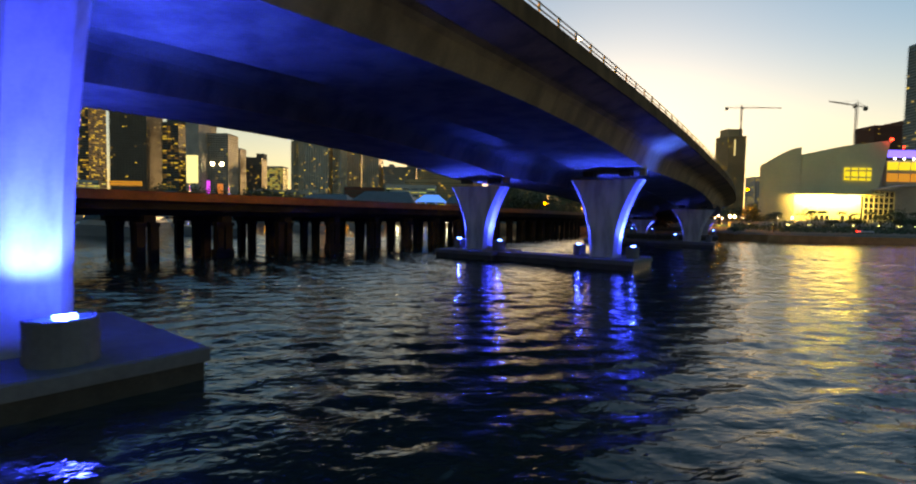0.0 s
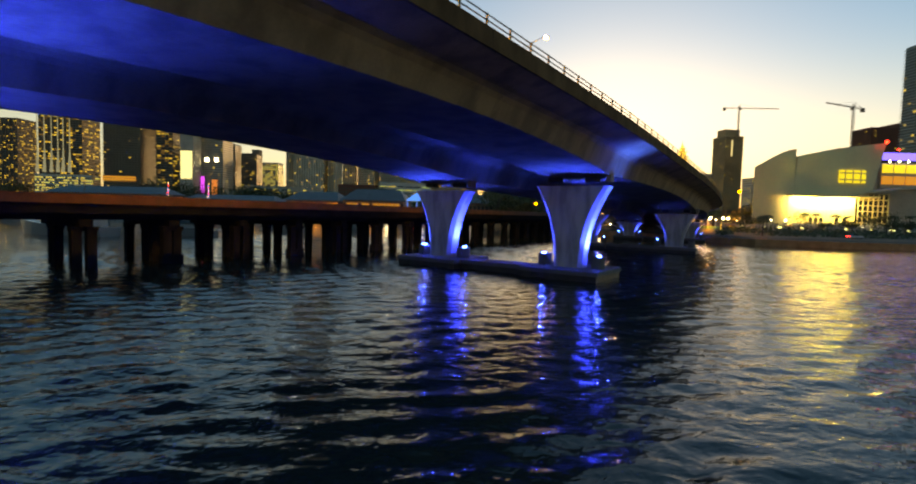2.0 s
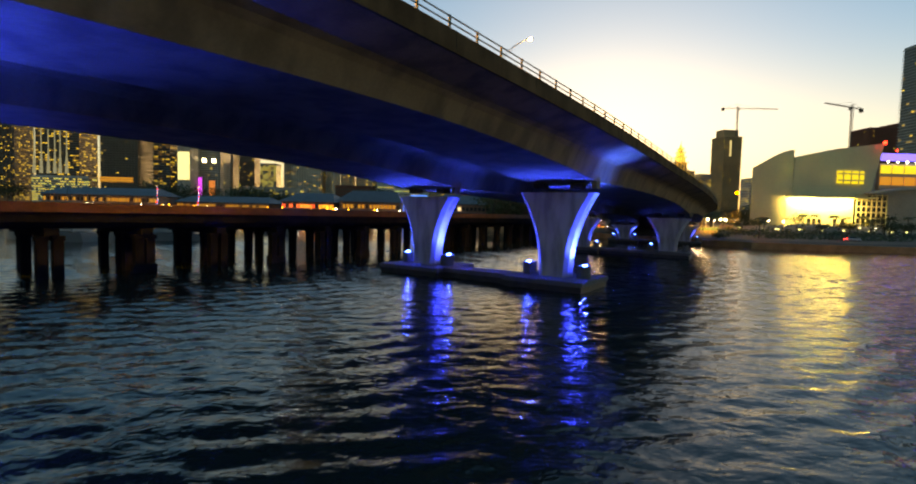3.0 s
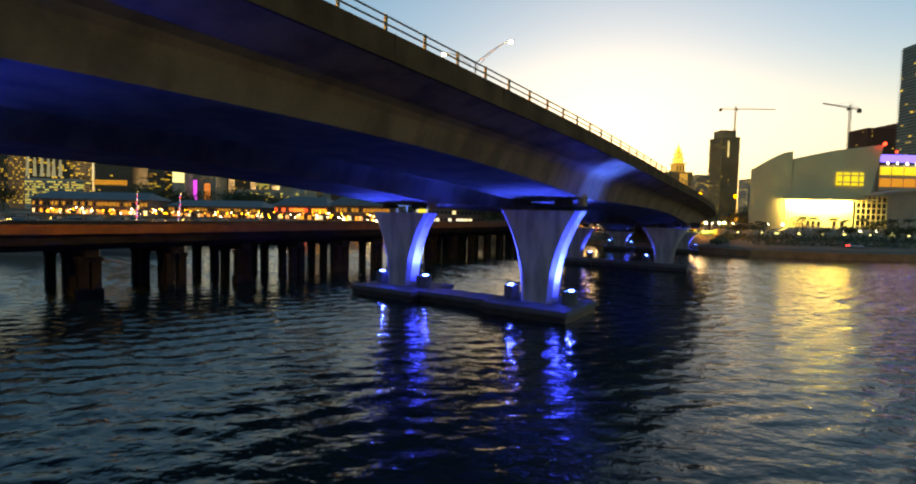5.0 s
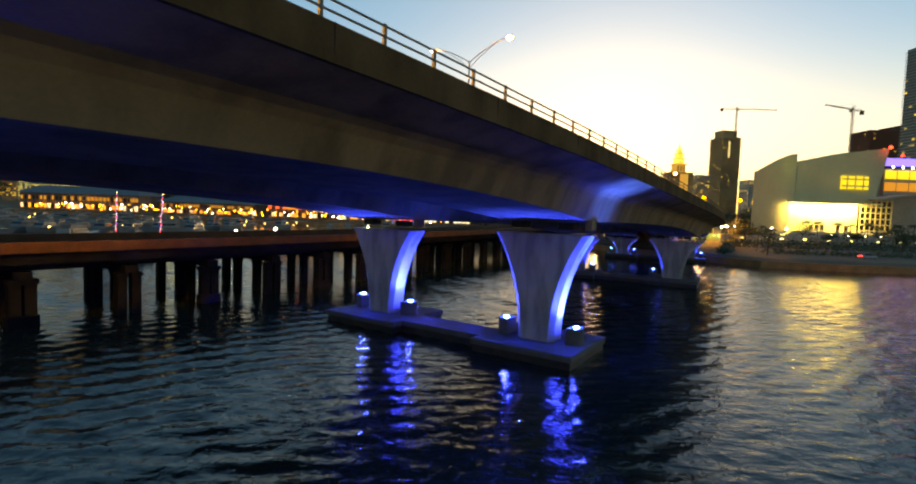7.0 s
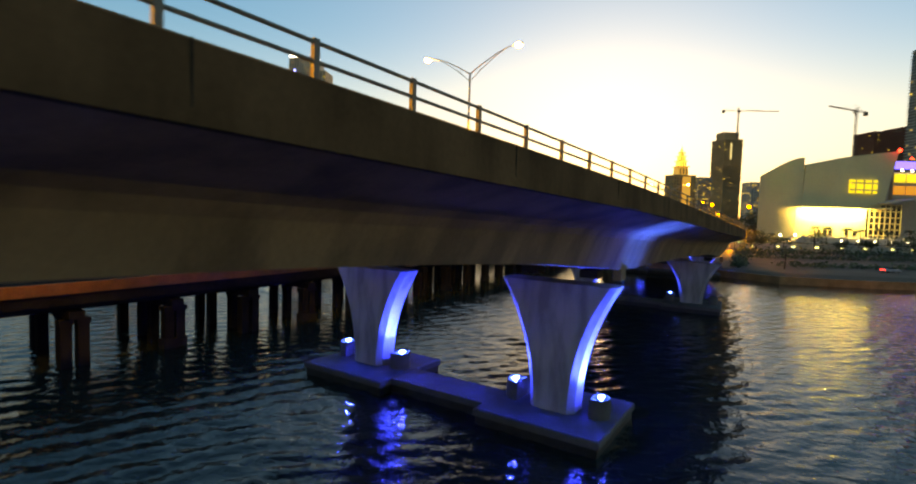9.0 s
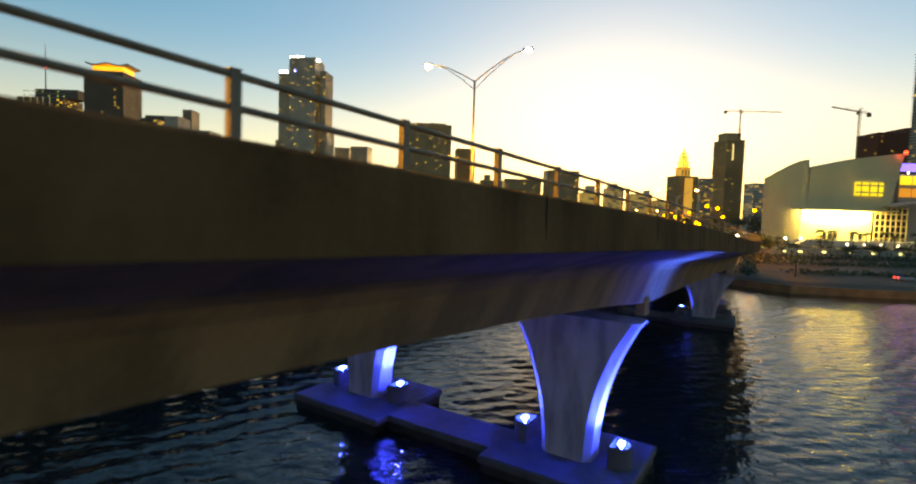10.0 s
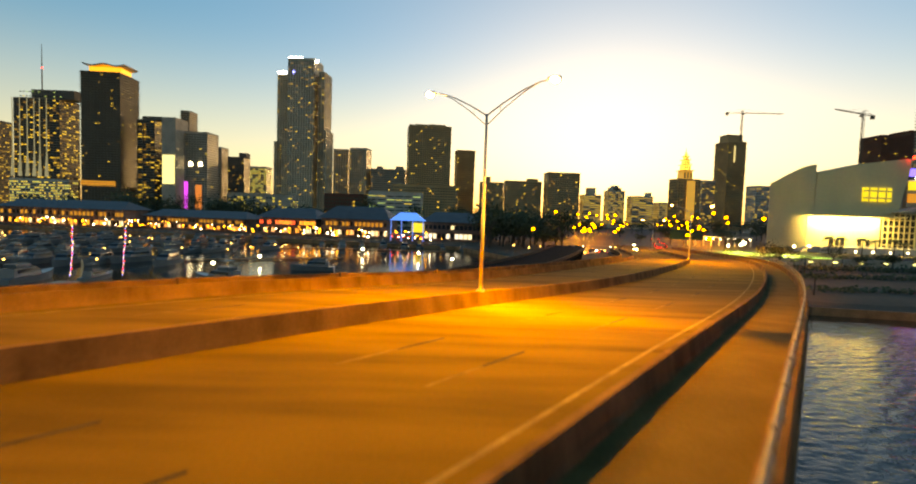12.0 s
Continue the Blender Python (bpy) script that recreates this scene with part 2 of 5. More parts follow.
W_SPARSE = window_glow("sparse_panes", (0.09, 0.07, 0.045), (DIM, (0.3, 0.19, 0.04), YEL), 0.045, 0.34)
W_GLASS = window_glow("blue_green_panes", (0.10, 0.14, 0.15), (DIM, (0.3, 0.22, 0.06), YEL), 0.06, 0.3)
W_BRIGHT = window_glow("bright_panes", (0.05, 0.05, 0.04), (YEL, (0.8, 0.85, 0.2), YEL), 0.6, 0.26)
W_GREEN = window_glow("green_panes", (0.03, 0.03, 0.03), (GRN, (0.4, 0.8, 0.3), YEL), 0.35, 0.2)
W_STRIP = window_glow("strip_panes", (0.05, 0.05, 0.05), ((0.5, 0.3, 0.06), YEL, (0.6, 0.4, 0.1)), 0.7, 0.2)
W_MARKET = window_glow("market_panes", (0.05, 0.03, 0.02), (AMB, (1.0, 0.5, 0.07), AMB), 0.6, 0.2, True)
W_SHOP = window_glow("shop_panes", (0.05, 0.03, 0.02), (AMB, (1, 0.35, 0.08), WHT), 0.6, 0.6, True)
W_RED = window_glow("red_panes", (0.05, 0.02, 0.02), ((1, 0.1, 0.04), AMB, (1, 0.12, 0.05)), 0.7, 0.8, True)
W_DIM = window_glow("dim_panes", (0.03, 0.03, 0.04), (AMB, WHT, AMB), 0.15, 0.4, True)
W_WHITE_SHOP = window_glow("white_shop_panes", (0.05, 0.05, 0.05), (WHT, (0.9, 0.9, 1.0), WHT), 0.6, 0.45, True)
W_BRIGHT_PANEL = glow("hoist_glow", (1.0, 0.85, 0.4), 0.22)
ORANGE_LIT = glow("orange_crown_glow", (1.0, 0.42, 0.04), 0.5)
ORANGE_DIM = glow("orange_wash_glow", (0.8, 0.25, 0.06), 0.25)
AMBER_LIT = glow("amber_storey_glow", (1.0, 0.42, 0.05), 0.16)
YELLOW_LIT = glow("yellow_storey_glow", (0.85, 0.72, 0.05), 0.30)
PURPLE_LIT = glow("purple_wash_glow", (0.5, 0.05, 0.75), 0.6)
# gold floodlight on the lantern tower, as glow of the walls themselves
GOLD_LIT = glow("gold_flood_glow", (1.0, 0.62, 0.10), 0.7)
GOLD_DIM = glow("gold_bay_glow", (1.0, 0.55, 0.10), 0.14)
BILLBOARD = glow("billboard_glow", (1.0, 0.95, 0.45), 0.35)
CROWN_GLOW = glow("crown_lamp_glow", (0.95, 1.0, 1.0), 4.0)
BLUE_DOT = glow("blue_bulb_glow", (0.15, 0.2, 1.0), 2.5)
BLUE_BAND = glow("blue_band_glow", (0.10, 0.08, 1.0), 1.2)
BLUE_ROOF = glow("blue_roof_glow", (0.05, 0.25, 1.0), 0.4)
BLUE_DIM = glow("blue_post_glow", (0.1, 0.25, 1.0), 0.3)
COOL_GLOW = glow("cool_lamp_glow", (0.85, 1.0, 0.75), 8.0)
WARM_GLOW = glow("warm_lamp_glow", (1.0, 0.40, 0.03), 3.0)
WARM_DOT = glow("amber_bulb_glow", (1.0, 0.6, 0.15), 3.0)
HEADLIGHT = glow("headlight_glow", (1.0, 0.9, 0.6), 60.0)

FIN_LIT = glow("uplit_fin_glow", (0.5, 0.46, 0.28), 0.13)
WALL_LAMP = glow("wall_lamp_glow", (0.9, 0.95, 0.35), 1.6)

BLUE = (0.006, 0.035, 1.0)


# ---------------- mesh tools ----------------
class Geo:
    """Collects boxes, tubes and lofts, and links them as one mesh."""

    def __init__(self):
        self.v, self.f = [], []

    def add(self, verts, faces):
        k = len(self.v)
        self.v += [tuple(p) for p in verts]
        self.f += [tuple(i + k for i in q) for q in faces]
        return self

    def box(self, c, size, turn=0.0, taper=1.0):
        hx, hy, hz = (a / 2 for a in size)
        cs, sn = math.cos(turn), math.sin(turn)
        vs = []
        for z, k in ((-hz, 1.0), (hz, taper)):
            for x, y in ((-hx, -hy), (hx, -hy), (hx, hy), (-hx, hy)):
                x, y = x * k, y * k
                vs.append((c[0] + x * cs - y * sn, c[1] + x * sn + y * cs, c[2] + z))
        return self.add(vs, [(3, 2, 1, 0), (4, 5, 6, 7), (0, 1, 5, 4), (1, 2, 6, 5), (2, 3, 7, 6), (3, 0, 4, 7)])

    def loft(self, rings, closed=True, caps=True):
        n = len(rings[0])
        vs = [p for r in rings for p in r]
        fs = []
        for i in range(len(rings) - 1):
            for j in range(n if closed else n - 1):
                k = (j + 1) % n
                fs.append((i * n + j, i * n + k, (i + 1) * n + k, (i + 1) * n + j))
        if caps and closed:
            fs.append(tuple(range(n))[::-1])
            fs.append(tuple((len(rings) - 1) * n + j for j in range(n)))
        return self.add(vs, fs)

    def tube(self, pts, radii, n=8):
        pts = [Vector(p) for p in pts]
        rings = []
        for i, p in enumerate(pts):
            d = (pts[min(i + 1, len(pts) - 1)] - pts[max(i - 1, 0)]).normalized()
            a = d.orthogonal().normalized() if abs(d.z) < 0.9 else Vector((1, 0, 0))
            a = (a - d * a.dot(d)).normalized()
            b = d.cross(a)
            r = radii[i] if isinstance(radii, (list, tuple)) else radii
            rings.append([p + r * (math.cos(q) * a + math.sin(q) * b) for q in (2 * math.pi * k / n for k in range(n))])
        return self.loft(rings)

    def ball(self, c, r, n=8, m=5, squash=1.0):
        rings = []
        for i in range(m + 1):
            a = math.pi * (i / m) * 0.98 + 0.03
            rings.append([(c[0] + r * math.sin(a) * math.cos(q), c[1] + r * math.sin(a) * math.sin(q), c[2] - r * squash * math.cos(a)) for q in (2 * math.pi * k / n for k in range(n))])
        return self.loft(rings)

    def mesh(self, name, mat, smooth=False):
        me = bpy.data.meshes.new(name)
        me.from_pydata(self.v, [], self.f)
        me.update()
        bm = bmesh.new()
        bm.from_mesh(me)
        bmesh.ops.recalc_face_normals(bm, faces=bm.faces)
        bm.to_mesh(me)
        bm.free()
        me.materials.append(mat)
        if smooth:
            me.polygons.foreach_set("use_smooth", [True] * len(me.polygons))
        return me


def part(name, geo, mat, parent=None, label="", smooth=False, at=None):
    """Links a mesh as one object, under a thing where one is given."""
    me = geo.mesh(name, mat, smooth) if isinstance(geo, Geo) else geo
    ob = new(name, me)
    if parent is not None:
        ob.parent = parent
    if at is not None:
        ob.matrix_basis = at
    return tagged(ob, label)


def thing(name, label, category, group="", kind="", at=None):
    ob = new(name)
    if at is not None:
        ob.matrix_basis = at
    return tagged(ob, label, category, group, kind)


# ---------------- the bridge's line ----------------
RADIUS, HEAD0, MID = 680.0, radians(56), (14.1, 66.3)
S_END = 165.0


def line(s):
    """Centre, way along and way to the right at s metres along the bridge's middle."""
    q = min(s, S_END)
    h = HEAD0 + q / RADIUS
    # past the first river pier the curve is a little wider
    out = 0.038 * 6.0 * math.log1p(math.exp((min(s, 119.0) + 10.0) / 6.0))
    # and turns in again where it comes down to the shore
    u = max(0.0, min(1.0, (s - 95.0) / 110.0))
    out -= 9.0 * u * u * (3 - 2 * u)
    x = MID[0] + RADIUS * (math.sin(h) - math.sin(HEAD0)) + out * math.sin(h)
    y = MID[1] - RADIUS * (math.cos(h) - math.cos(HEAD0)) - out * math.cos(h)
    if s > S_END:
        x, y = x + (s - S_END) * math.cos(h), y + (s - S_END) * math.sin(h)
    return x, y, h


def road_z(s, w):
    u = max(0.0, min(1.0, (s + 14) / 42))
    z = 15.45 - 0.036 * s - 0.6 * u * u * (3 - 2 * u)
    if s > 250:
        z = max(3.0, z)
    return z + 0.03 * w * max(0.0, min(1.0, (260 - s) / 120))


PIERS = (-115.0, -56.6, 0.0, 59.6, 119.0, 178.0, 237.0, 296.0)


def soffit(s):
    """Depth of the box girder below the roadway, greatest over the piers."""
    for a, b in zip(PIERS, PIERS[1:]):
        if a <= s <= b:
            return 2.75 + 1.0 * abs(2 * (s - a) / (b - a) - 1) ** 1.8
    return 3.75


def at(s, w, z):
    """The point w metres to the right of the middle line, z over the roadway there."""
    x, y, h = line(s)
    return (x + w * math.sin(h), y - w * math.cos(h), road_z(s, w) + z)


def plan(s, w, z):
    x, y, h = line(s)
    return (x + w * math.sin(h), y - w * math.cos(h), z)


def sweep(profile, s0, s1, step=4.0, geo=None):
    n = max(1, round(abs(s1 - s0) / step))
    geo = geo or Geo()
    return geo.loft([[at(s0 + (s1 - s0) * i / n, w, z) for w, z in profile] for i in range(n + 1)])


S0, S1 = -150.0, 300.0

# ---------------- water and land ----------------
def wave_axis(lo, hi, step, a, b):
    """Grid lines: close together from lo to hi, and ever wider out to a and b."""
    v = list(np.arange(lo, hi + 0.01, step))
    d, x = step, hi
    while x < b:
        d *= 1.6
        x = min(b, x + d)
        v.append(x)
    d, x = step, lo
    while x > a:
        d *= 1.6
        x = max(a, x - d)
        v.insert(0, x)
    return np.array(v)


def water_sheet():
    """One sheet of water to the horizon, with a wind chop of many short crossing waves round the bridge."""
    r = np.random.default_rng(3)
    xs, ys = wave_axis(-62, 150, 0.35, -2500, 2500), wave_axis(3, 146, 0.35, -1500, 3500)
    X, Y = np.meshgrid(xs, ys)
    Z = np.zeros_like(X)
    for i in range(34):
        length = 0.95 * 2.9 ** r.random()
        a = radians(108) + r.normal(0, 0.55)
        slope = 0.029 * (length / 1.7) ** 0.2
        k = 2 * math.pi / length
        Z += slope / k * np.sin(k * (X * math.cos(a) + Y * math.sin(a)) + r.uniform(0, 6.28))
    gust = 0.8 + 0.25 * np.sin(X / 17 + 0.4 * np.sin(Y / 9)) * np.sin(Y / 13 + 1.0)
    edge = np.clip((X + 62) / 20, 0, 1) * np.clip((150 - X) / 30, 0, 1) * np.clip((Y - 3) / 4, 0, 1) * np.clip((146 - Y) / 36, 0, 1)
    Z *= gust * edge
    nx, ny = len(xs), len(ys)
    idx = np.arange(nx * ny).reshape(ny, nx)
    quads = np.stack([idx[:-1, :-1], idx[:-1, 1:], idx[1:, 1:], idx[1:, :-1]], -1).reshape(-1, 4)
    me = bpy.data.meshes.new("water")
    me.from_pydata(np.stack([X, Y, Z], -1).reshape(-1, 3).tolist(), [], quads.tolist())
    me.polygons.foreach_set("use_smooth", [True] * len(me.polygons))
    me.materials.append(WATER)
    return me


tagged(part("water", water_sheet(), WATER), "dark rippled bay water at dusk", "water", kind="structure")

# shore outline, from the east along the seawall and round the marina basin
SHORE = [(2500, 132), (150, 146), (117, 147), (97, 151), (74, 185), (45, 250), (15, 322), (-88, 345), (-300, 392), (-700, 420), (-2500, 440)]
g = Geo()
top = [(x, y, 1.7) for x, y in SHORE]
inner = [(x * 1.0, max(y + 6, y + 6), 2.4) for x, y in SHORE]
far = [(x, 3400, 3.0) for x, y in SHORE]
n = len(SHORE)
g.add(top + inner + far, [(i, i + 1, n + i + 1, n + i) for i in range(n - 1)] + [(n + i, n + i + 1, 2 * n + i + 1, 2 * n + i) for i in range(n - 1)])
tagged(part("ground", g, EARTH), "dark earth and paving of the city shore", "ground", kind="structure")
g = Geo()
for (xa, ya), (xb, yb) in zip(SHORE, SHORE[1:]):
    d = Vector((xb - xa, yb - ya)).normalized()
    nx, ny = -d.y * 0.5, d.x * 0.5
    g.add([(xa, ya, -1), (xb, yb, -1), (xb, yb, 1.9), (xa, ya, 1.9), (xa - nx, ya - ny, -1), (xb - nx, yb - ny, -1), (xb - nx, yb - ny, 1.9), (xa - nx, ya - ny, 1.9)],
          [(0, 1, 2, 3), (7, 6, 5, 4), (3, 2, 6, 7), (0, 3, 7, 4), (1, 5, 6, 2)])
tagged(part("seawall", g, SEAWALL), "concrete seawall along the shore with sodium orange in its colour", "seawall", kind="structure")

# ---------------- the bridge ----------------
bridge = thing("bridge", "concrete box-girder road bridge with sodium lamps above and blue light below", "bridge")
for side, nm in ((1, "north"), (-1, "south")):
    # each carriageway has its own box girder with wide wings
    c = 9.3 * side
    wo, wi = 17.0 * side, 0.15 * side
    # a sloping web that runs into the wing's underside in a wide fillet; the box is deepest over the piers
    rings = []
    n = 225
    for i in range(n + 1):
        q = S0 + (S1 - S0) * i / n
        d = soffit(q)
        fillet = [(3.9 + 0.2 * (3.75 - d), -d), (4.5, -1.95), (4.68, -1.55), (4.95, -1.22), (5.35, -1.0), (5.9, -0.86)]
        P = [(c + side * a, b) for a, b in fillet] + [(wo - side * 0.1, -0.32), (wo - side * 0.1, -0.02), (wi, -0.02), (wi, -0.42)] + [(c - side * a, b) for a, b in fillet[::-1]]
        rings.append([at(q, w, z) for w, z in P])
    part("girder", Geo().loft(rings), CONCRETE, bridge, "plain grey concrete box girder")
    part("carriageway", sweep([(0.3 * side, -0.02), (13.35 * side, -0.02), (13.35 * side, 0.03), (0.3 * side, 0.03)], S0, 330), ROAD, bridge, "worn concrete roadway with lamp amber put into its colour")
    part("sidewalk", sweep([(13.8 * side, -0.02), (16.55 * side, -0.02), (16.55 * side, 0.14), (13.8 * side, 0.14)], S0, S1), SIDEWALK, bridge, "narrow concrete sidewalk with lamp amber put into its colour")
    # outer parapet with a fascia that hangs below the deck's edge
    P = [(16.5, 0.0), (16.5, 0.87), (16.56, 0.92), (16.86, 0.92), (16.92, 0.87), (16.98, -0.33), (16.86, -0.35), (16.86, 0.0)]
    part("parapet", sweep([(w * side, z) for w, z in P], S0, S1), BARRIER, bridge, "stained concrete parapet")
    P = [(13.28, 0.0), (13.38, 0.3), (13.48, 0.86), (13.68, 0.86), (13.75, 0.3), (13.85, 0.0)]
    part("traffic_barrier", sweep([(w * side, z) for w, z in P], S0, S1), BARRIER, bridge, "concrete barrier between road and sidewalk")
P = [(-0.34, 0.0), (-0.26, 0.28), (-0.15, 0.92), (0.15, 0.92), (0.26, 0.28), (0.34, 0.0)]
part("median_barrier", sweep(P, S0, 175), BARRIER, bridge, "concrete median barrier")


def pier_column():
    """A flared column, 9 m wide at its top, its sides curving in towards the foot, with chamfered corners."""
    rings = []
    for i in range(15):
        f = i / 14
        hw = 1.75 + 2.75 * f ** 2.3
        hd = 1.25
        c = 0.45
        z = -0.05 + f
        rings.append([(hw - c, -hd, z), (hw, -hd + c, z), (hw, hd - c, z), (hw - c, hd, z), (-hw + c, hd, z), (-hw, hd - c, z), (-hw, -hd + c, z), (-hw + c, -hd, z)])
    return rings


def flood_box(parent, side, z, back=0.0, lit=True):
    """Rounded concrete trough with a blue flood lamp in it, beside the column's foot."""
    cx = side * 3.45
    def ring(k, h):
        return [(cx + side * (k * 0.98 * math.sin(q) - 0.3), back + k * 0.98 * math.cos(q), z + h) for q in (math.pi * i / 12 for i in range(13))] + [(cx - side * (0.3 + 0.3 * k), back - k * 0.98, z + h), (cx - side * (0.3 + 0.3 * k), back + k * 0.98, z + h)]
    g = Geo().loft([ring(1.0, 0.0), ring(1.0, 1.36), ring(0.97, 1.4), ring(0.86, 1.4), ring(0.86, 0.75), ring(0.02, 0.75)])
    b = part("flood_box", g, FOOTING, parent, "rounded concrete box that holds a blue flood lamp")
    part("flood_lamp", Geo().box((cx, back, z + 1.44), (0.34, 0.56, 0.14)).box((cx, back, z + 1.05), (0.12, 0.12, 0.7)), BLUE_LED if lit else DARK_GLASS, b, "glowing blue flood lamp" if lit else "unlit flood lamp")


def pier(s, power, outer_power, outer_cone=104, inner_cone=136, foot=1.2, back=0.0, beam=0, shift=0.0, spill=0):
    x, y, h = line(s)
    for w in (9.3 + shift, -9.3 + shift):
        top = road_z(s, w) - 3.75 - 0.55
        px, py, _ = plan(s, w, 0)
        m = pose(px, py, 0, 0, 0, math.degrees(h) - 90)
        p = thing("bridge_pier", "flared concrete bridge pier on a footing, washed by blue flood lamps", "pier", "bridge piers", at=m)
        col = [[(a, b, foot + c * (top - foot)) for a, b, c in r] for r in pier_column()]
        part("column", Geo().loft(col), PIER, p, "pale concrete flared column")
        g = Geo()
        fz = foot
        g.loft([[(-4.75, -4.4, fz - 0.52), (4.75, -4.4, fz - 0.52), (4.75, 4.4, fz - 0.52), (-4.75, 4.4, fz - 0.52)], [(-4.75, -4.4, fz - 0.08), (4.75, -4.4, fz - 0.08), (4.75, 4.4, fz - 0.08), (-4.75, 4.4, fz - 0.08)], [(-4.67, -4.32, fz), (4.67, -4.32, fz), (4.67, 4.32, fz), (-4.67, 4.32, fz)]])
        part("footing", g, FOOTING, p, "flat concrete footing slab above the water")
        part("tide_band", Geo().box((0, 0, (fz - 1.52) / 2), (9.2, 8.5, fz + 0.48)), TIDE, p, "wet base of the footing, the slab's shade in its dark colour")
        for q in (-2.3, 2.3):
            part("bearing", Geo().box((q, 0, top + 0.27), (1.3, 1.4, 0.56)), RUBBER, p)
        part("shear_block", Geo().box((4.3, 0, top + 0.4), (0.55, 1.2, 0.85)), CONCRETE, p)
        for side in (1, -1):
            outer = side * w > 0
            flood = outer_power if outer else power
            flood_box(p, side, fz, back, flood > 0)
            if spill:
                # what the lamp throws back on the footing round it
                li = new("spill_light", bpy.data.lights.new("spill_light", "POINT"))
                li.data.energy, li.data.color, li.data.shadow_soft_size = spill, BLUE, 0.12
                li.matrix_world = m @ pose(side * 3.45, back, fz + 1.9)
            if flood:
                # the outer lamps are narrow, the inner ones wash the whole underside
                li = new("flood_light", bpy.data.lights.new("flood_light", "SPOT"))
                li.data.energy, li.data.color, li.data.spot_size, li.data.spot_blend, li.data.shadow_soft_size = flood, BLUE, radians(outer_cone if outer else inner_cone), 0.8, 0.25
                eye = m @ Vector((side * 3.6, 0, fz + 1.62))
                li.matrix_world = look(eye, m @ Vector((side * 1.5, 0, fz + (0.55 if outer else 0.7) * (top - fz))))
        if beam:
            # unseen narrow spot, added at the outer box, streaks the web and wing
            li = new("beam_light", bpy.data.lights.new("beam_light", "SPOT"))
            li.data.energy, li.data.color, li.data.spot_size, li.data.spot_blend, li.data.shadow_soft_size = beam, (0.02, 0.09, 1.0), radians(40), 1.0, 0.2
            o = 1 if w > 0 else -1
            li.matrix_world = look(m @ Vector((o * 4.1, 0.3, fz + 1.65)), m @ Vector((o * 6.2, 1.2, top + 2.4)))
    px, py, _ = plan(s, shift, 0)
    tie = thing("footing_beam", "low concrete beam that ties two pier footings together", "beam", "footing beams", at=pose(px, py, 0, 0, 0, math.degrees(h) - 90))
    part("beam", Geo().box((0, -1.2, 0.92), (9.2, 3.6, 0.5)), FOOTING, tie)
    part("tide_band", Geo().box((0, -1.2, -0.1), (9.3, 3.4, 1.54)), TIDE, tie)


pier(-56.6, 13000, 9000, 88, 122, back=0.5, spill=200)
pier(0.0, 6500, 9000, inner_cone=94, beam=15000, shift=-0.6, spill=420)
pier(59.6, 900, 0)
pier(119.0, 4000, 3000, beam=9000)
pier(178.0, 0, 0, foot=2.6)

# rails on the parapet: posts and two pipes
post_mesh = Geo().box((0, 0, 0.36), (0.13, 0.10, 0.76)).mesh("rail_post", RAIL)
for side in (1,):
    railing = thing("bridge_railing", "two-pipe metal railing on the bridge parapet", "railing", "bridge railings")
    for z in (0.34, 0.68):
        k = Geo()
        n = 110
        k.tube([Vector(at(S0 + (S1 - S0) * i / n, 16.72 * side, 0.92 + z)) for i in range(n + 1)], 0.045, 6)
        part("rail", k, RAIL, railing, smooth=True)
    s = -23.85 - 2.6 * 48
    while s < S1:
        if side > 0 or s > -70:
            x, y, z = at(s, 16.72 * side, 0.92)
            part("post", post_mesh, RAIL, railing, at=pose(x, y, z, 0, 0, math.degrees(line(s)[2])))
        s += 2.6

# road markings, the white ones with lamp amber in their colour
marks = thing("road_marking", "worn white and black lane lines, lamp amber put into the white", "road marking", kind="structure")
for side in (1, -1):
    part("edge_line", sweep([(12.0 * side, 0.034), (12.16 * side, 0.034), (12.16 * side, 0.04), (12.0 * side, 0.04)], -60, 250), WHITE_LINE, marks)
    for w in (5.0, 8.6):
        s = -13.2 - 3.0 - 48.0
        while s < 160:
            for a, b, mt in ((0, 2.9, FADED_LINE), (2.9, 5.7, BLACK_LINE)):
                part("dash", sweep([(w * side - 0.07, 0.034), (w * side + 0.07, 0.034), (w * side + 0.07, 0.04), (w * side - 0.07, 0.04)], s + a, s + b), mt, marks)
            s += 12.0


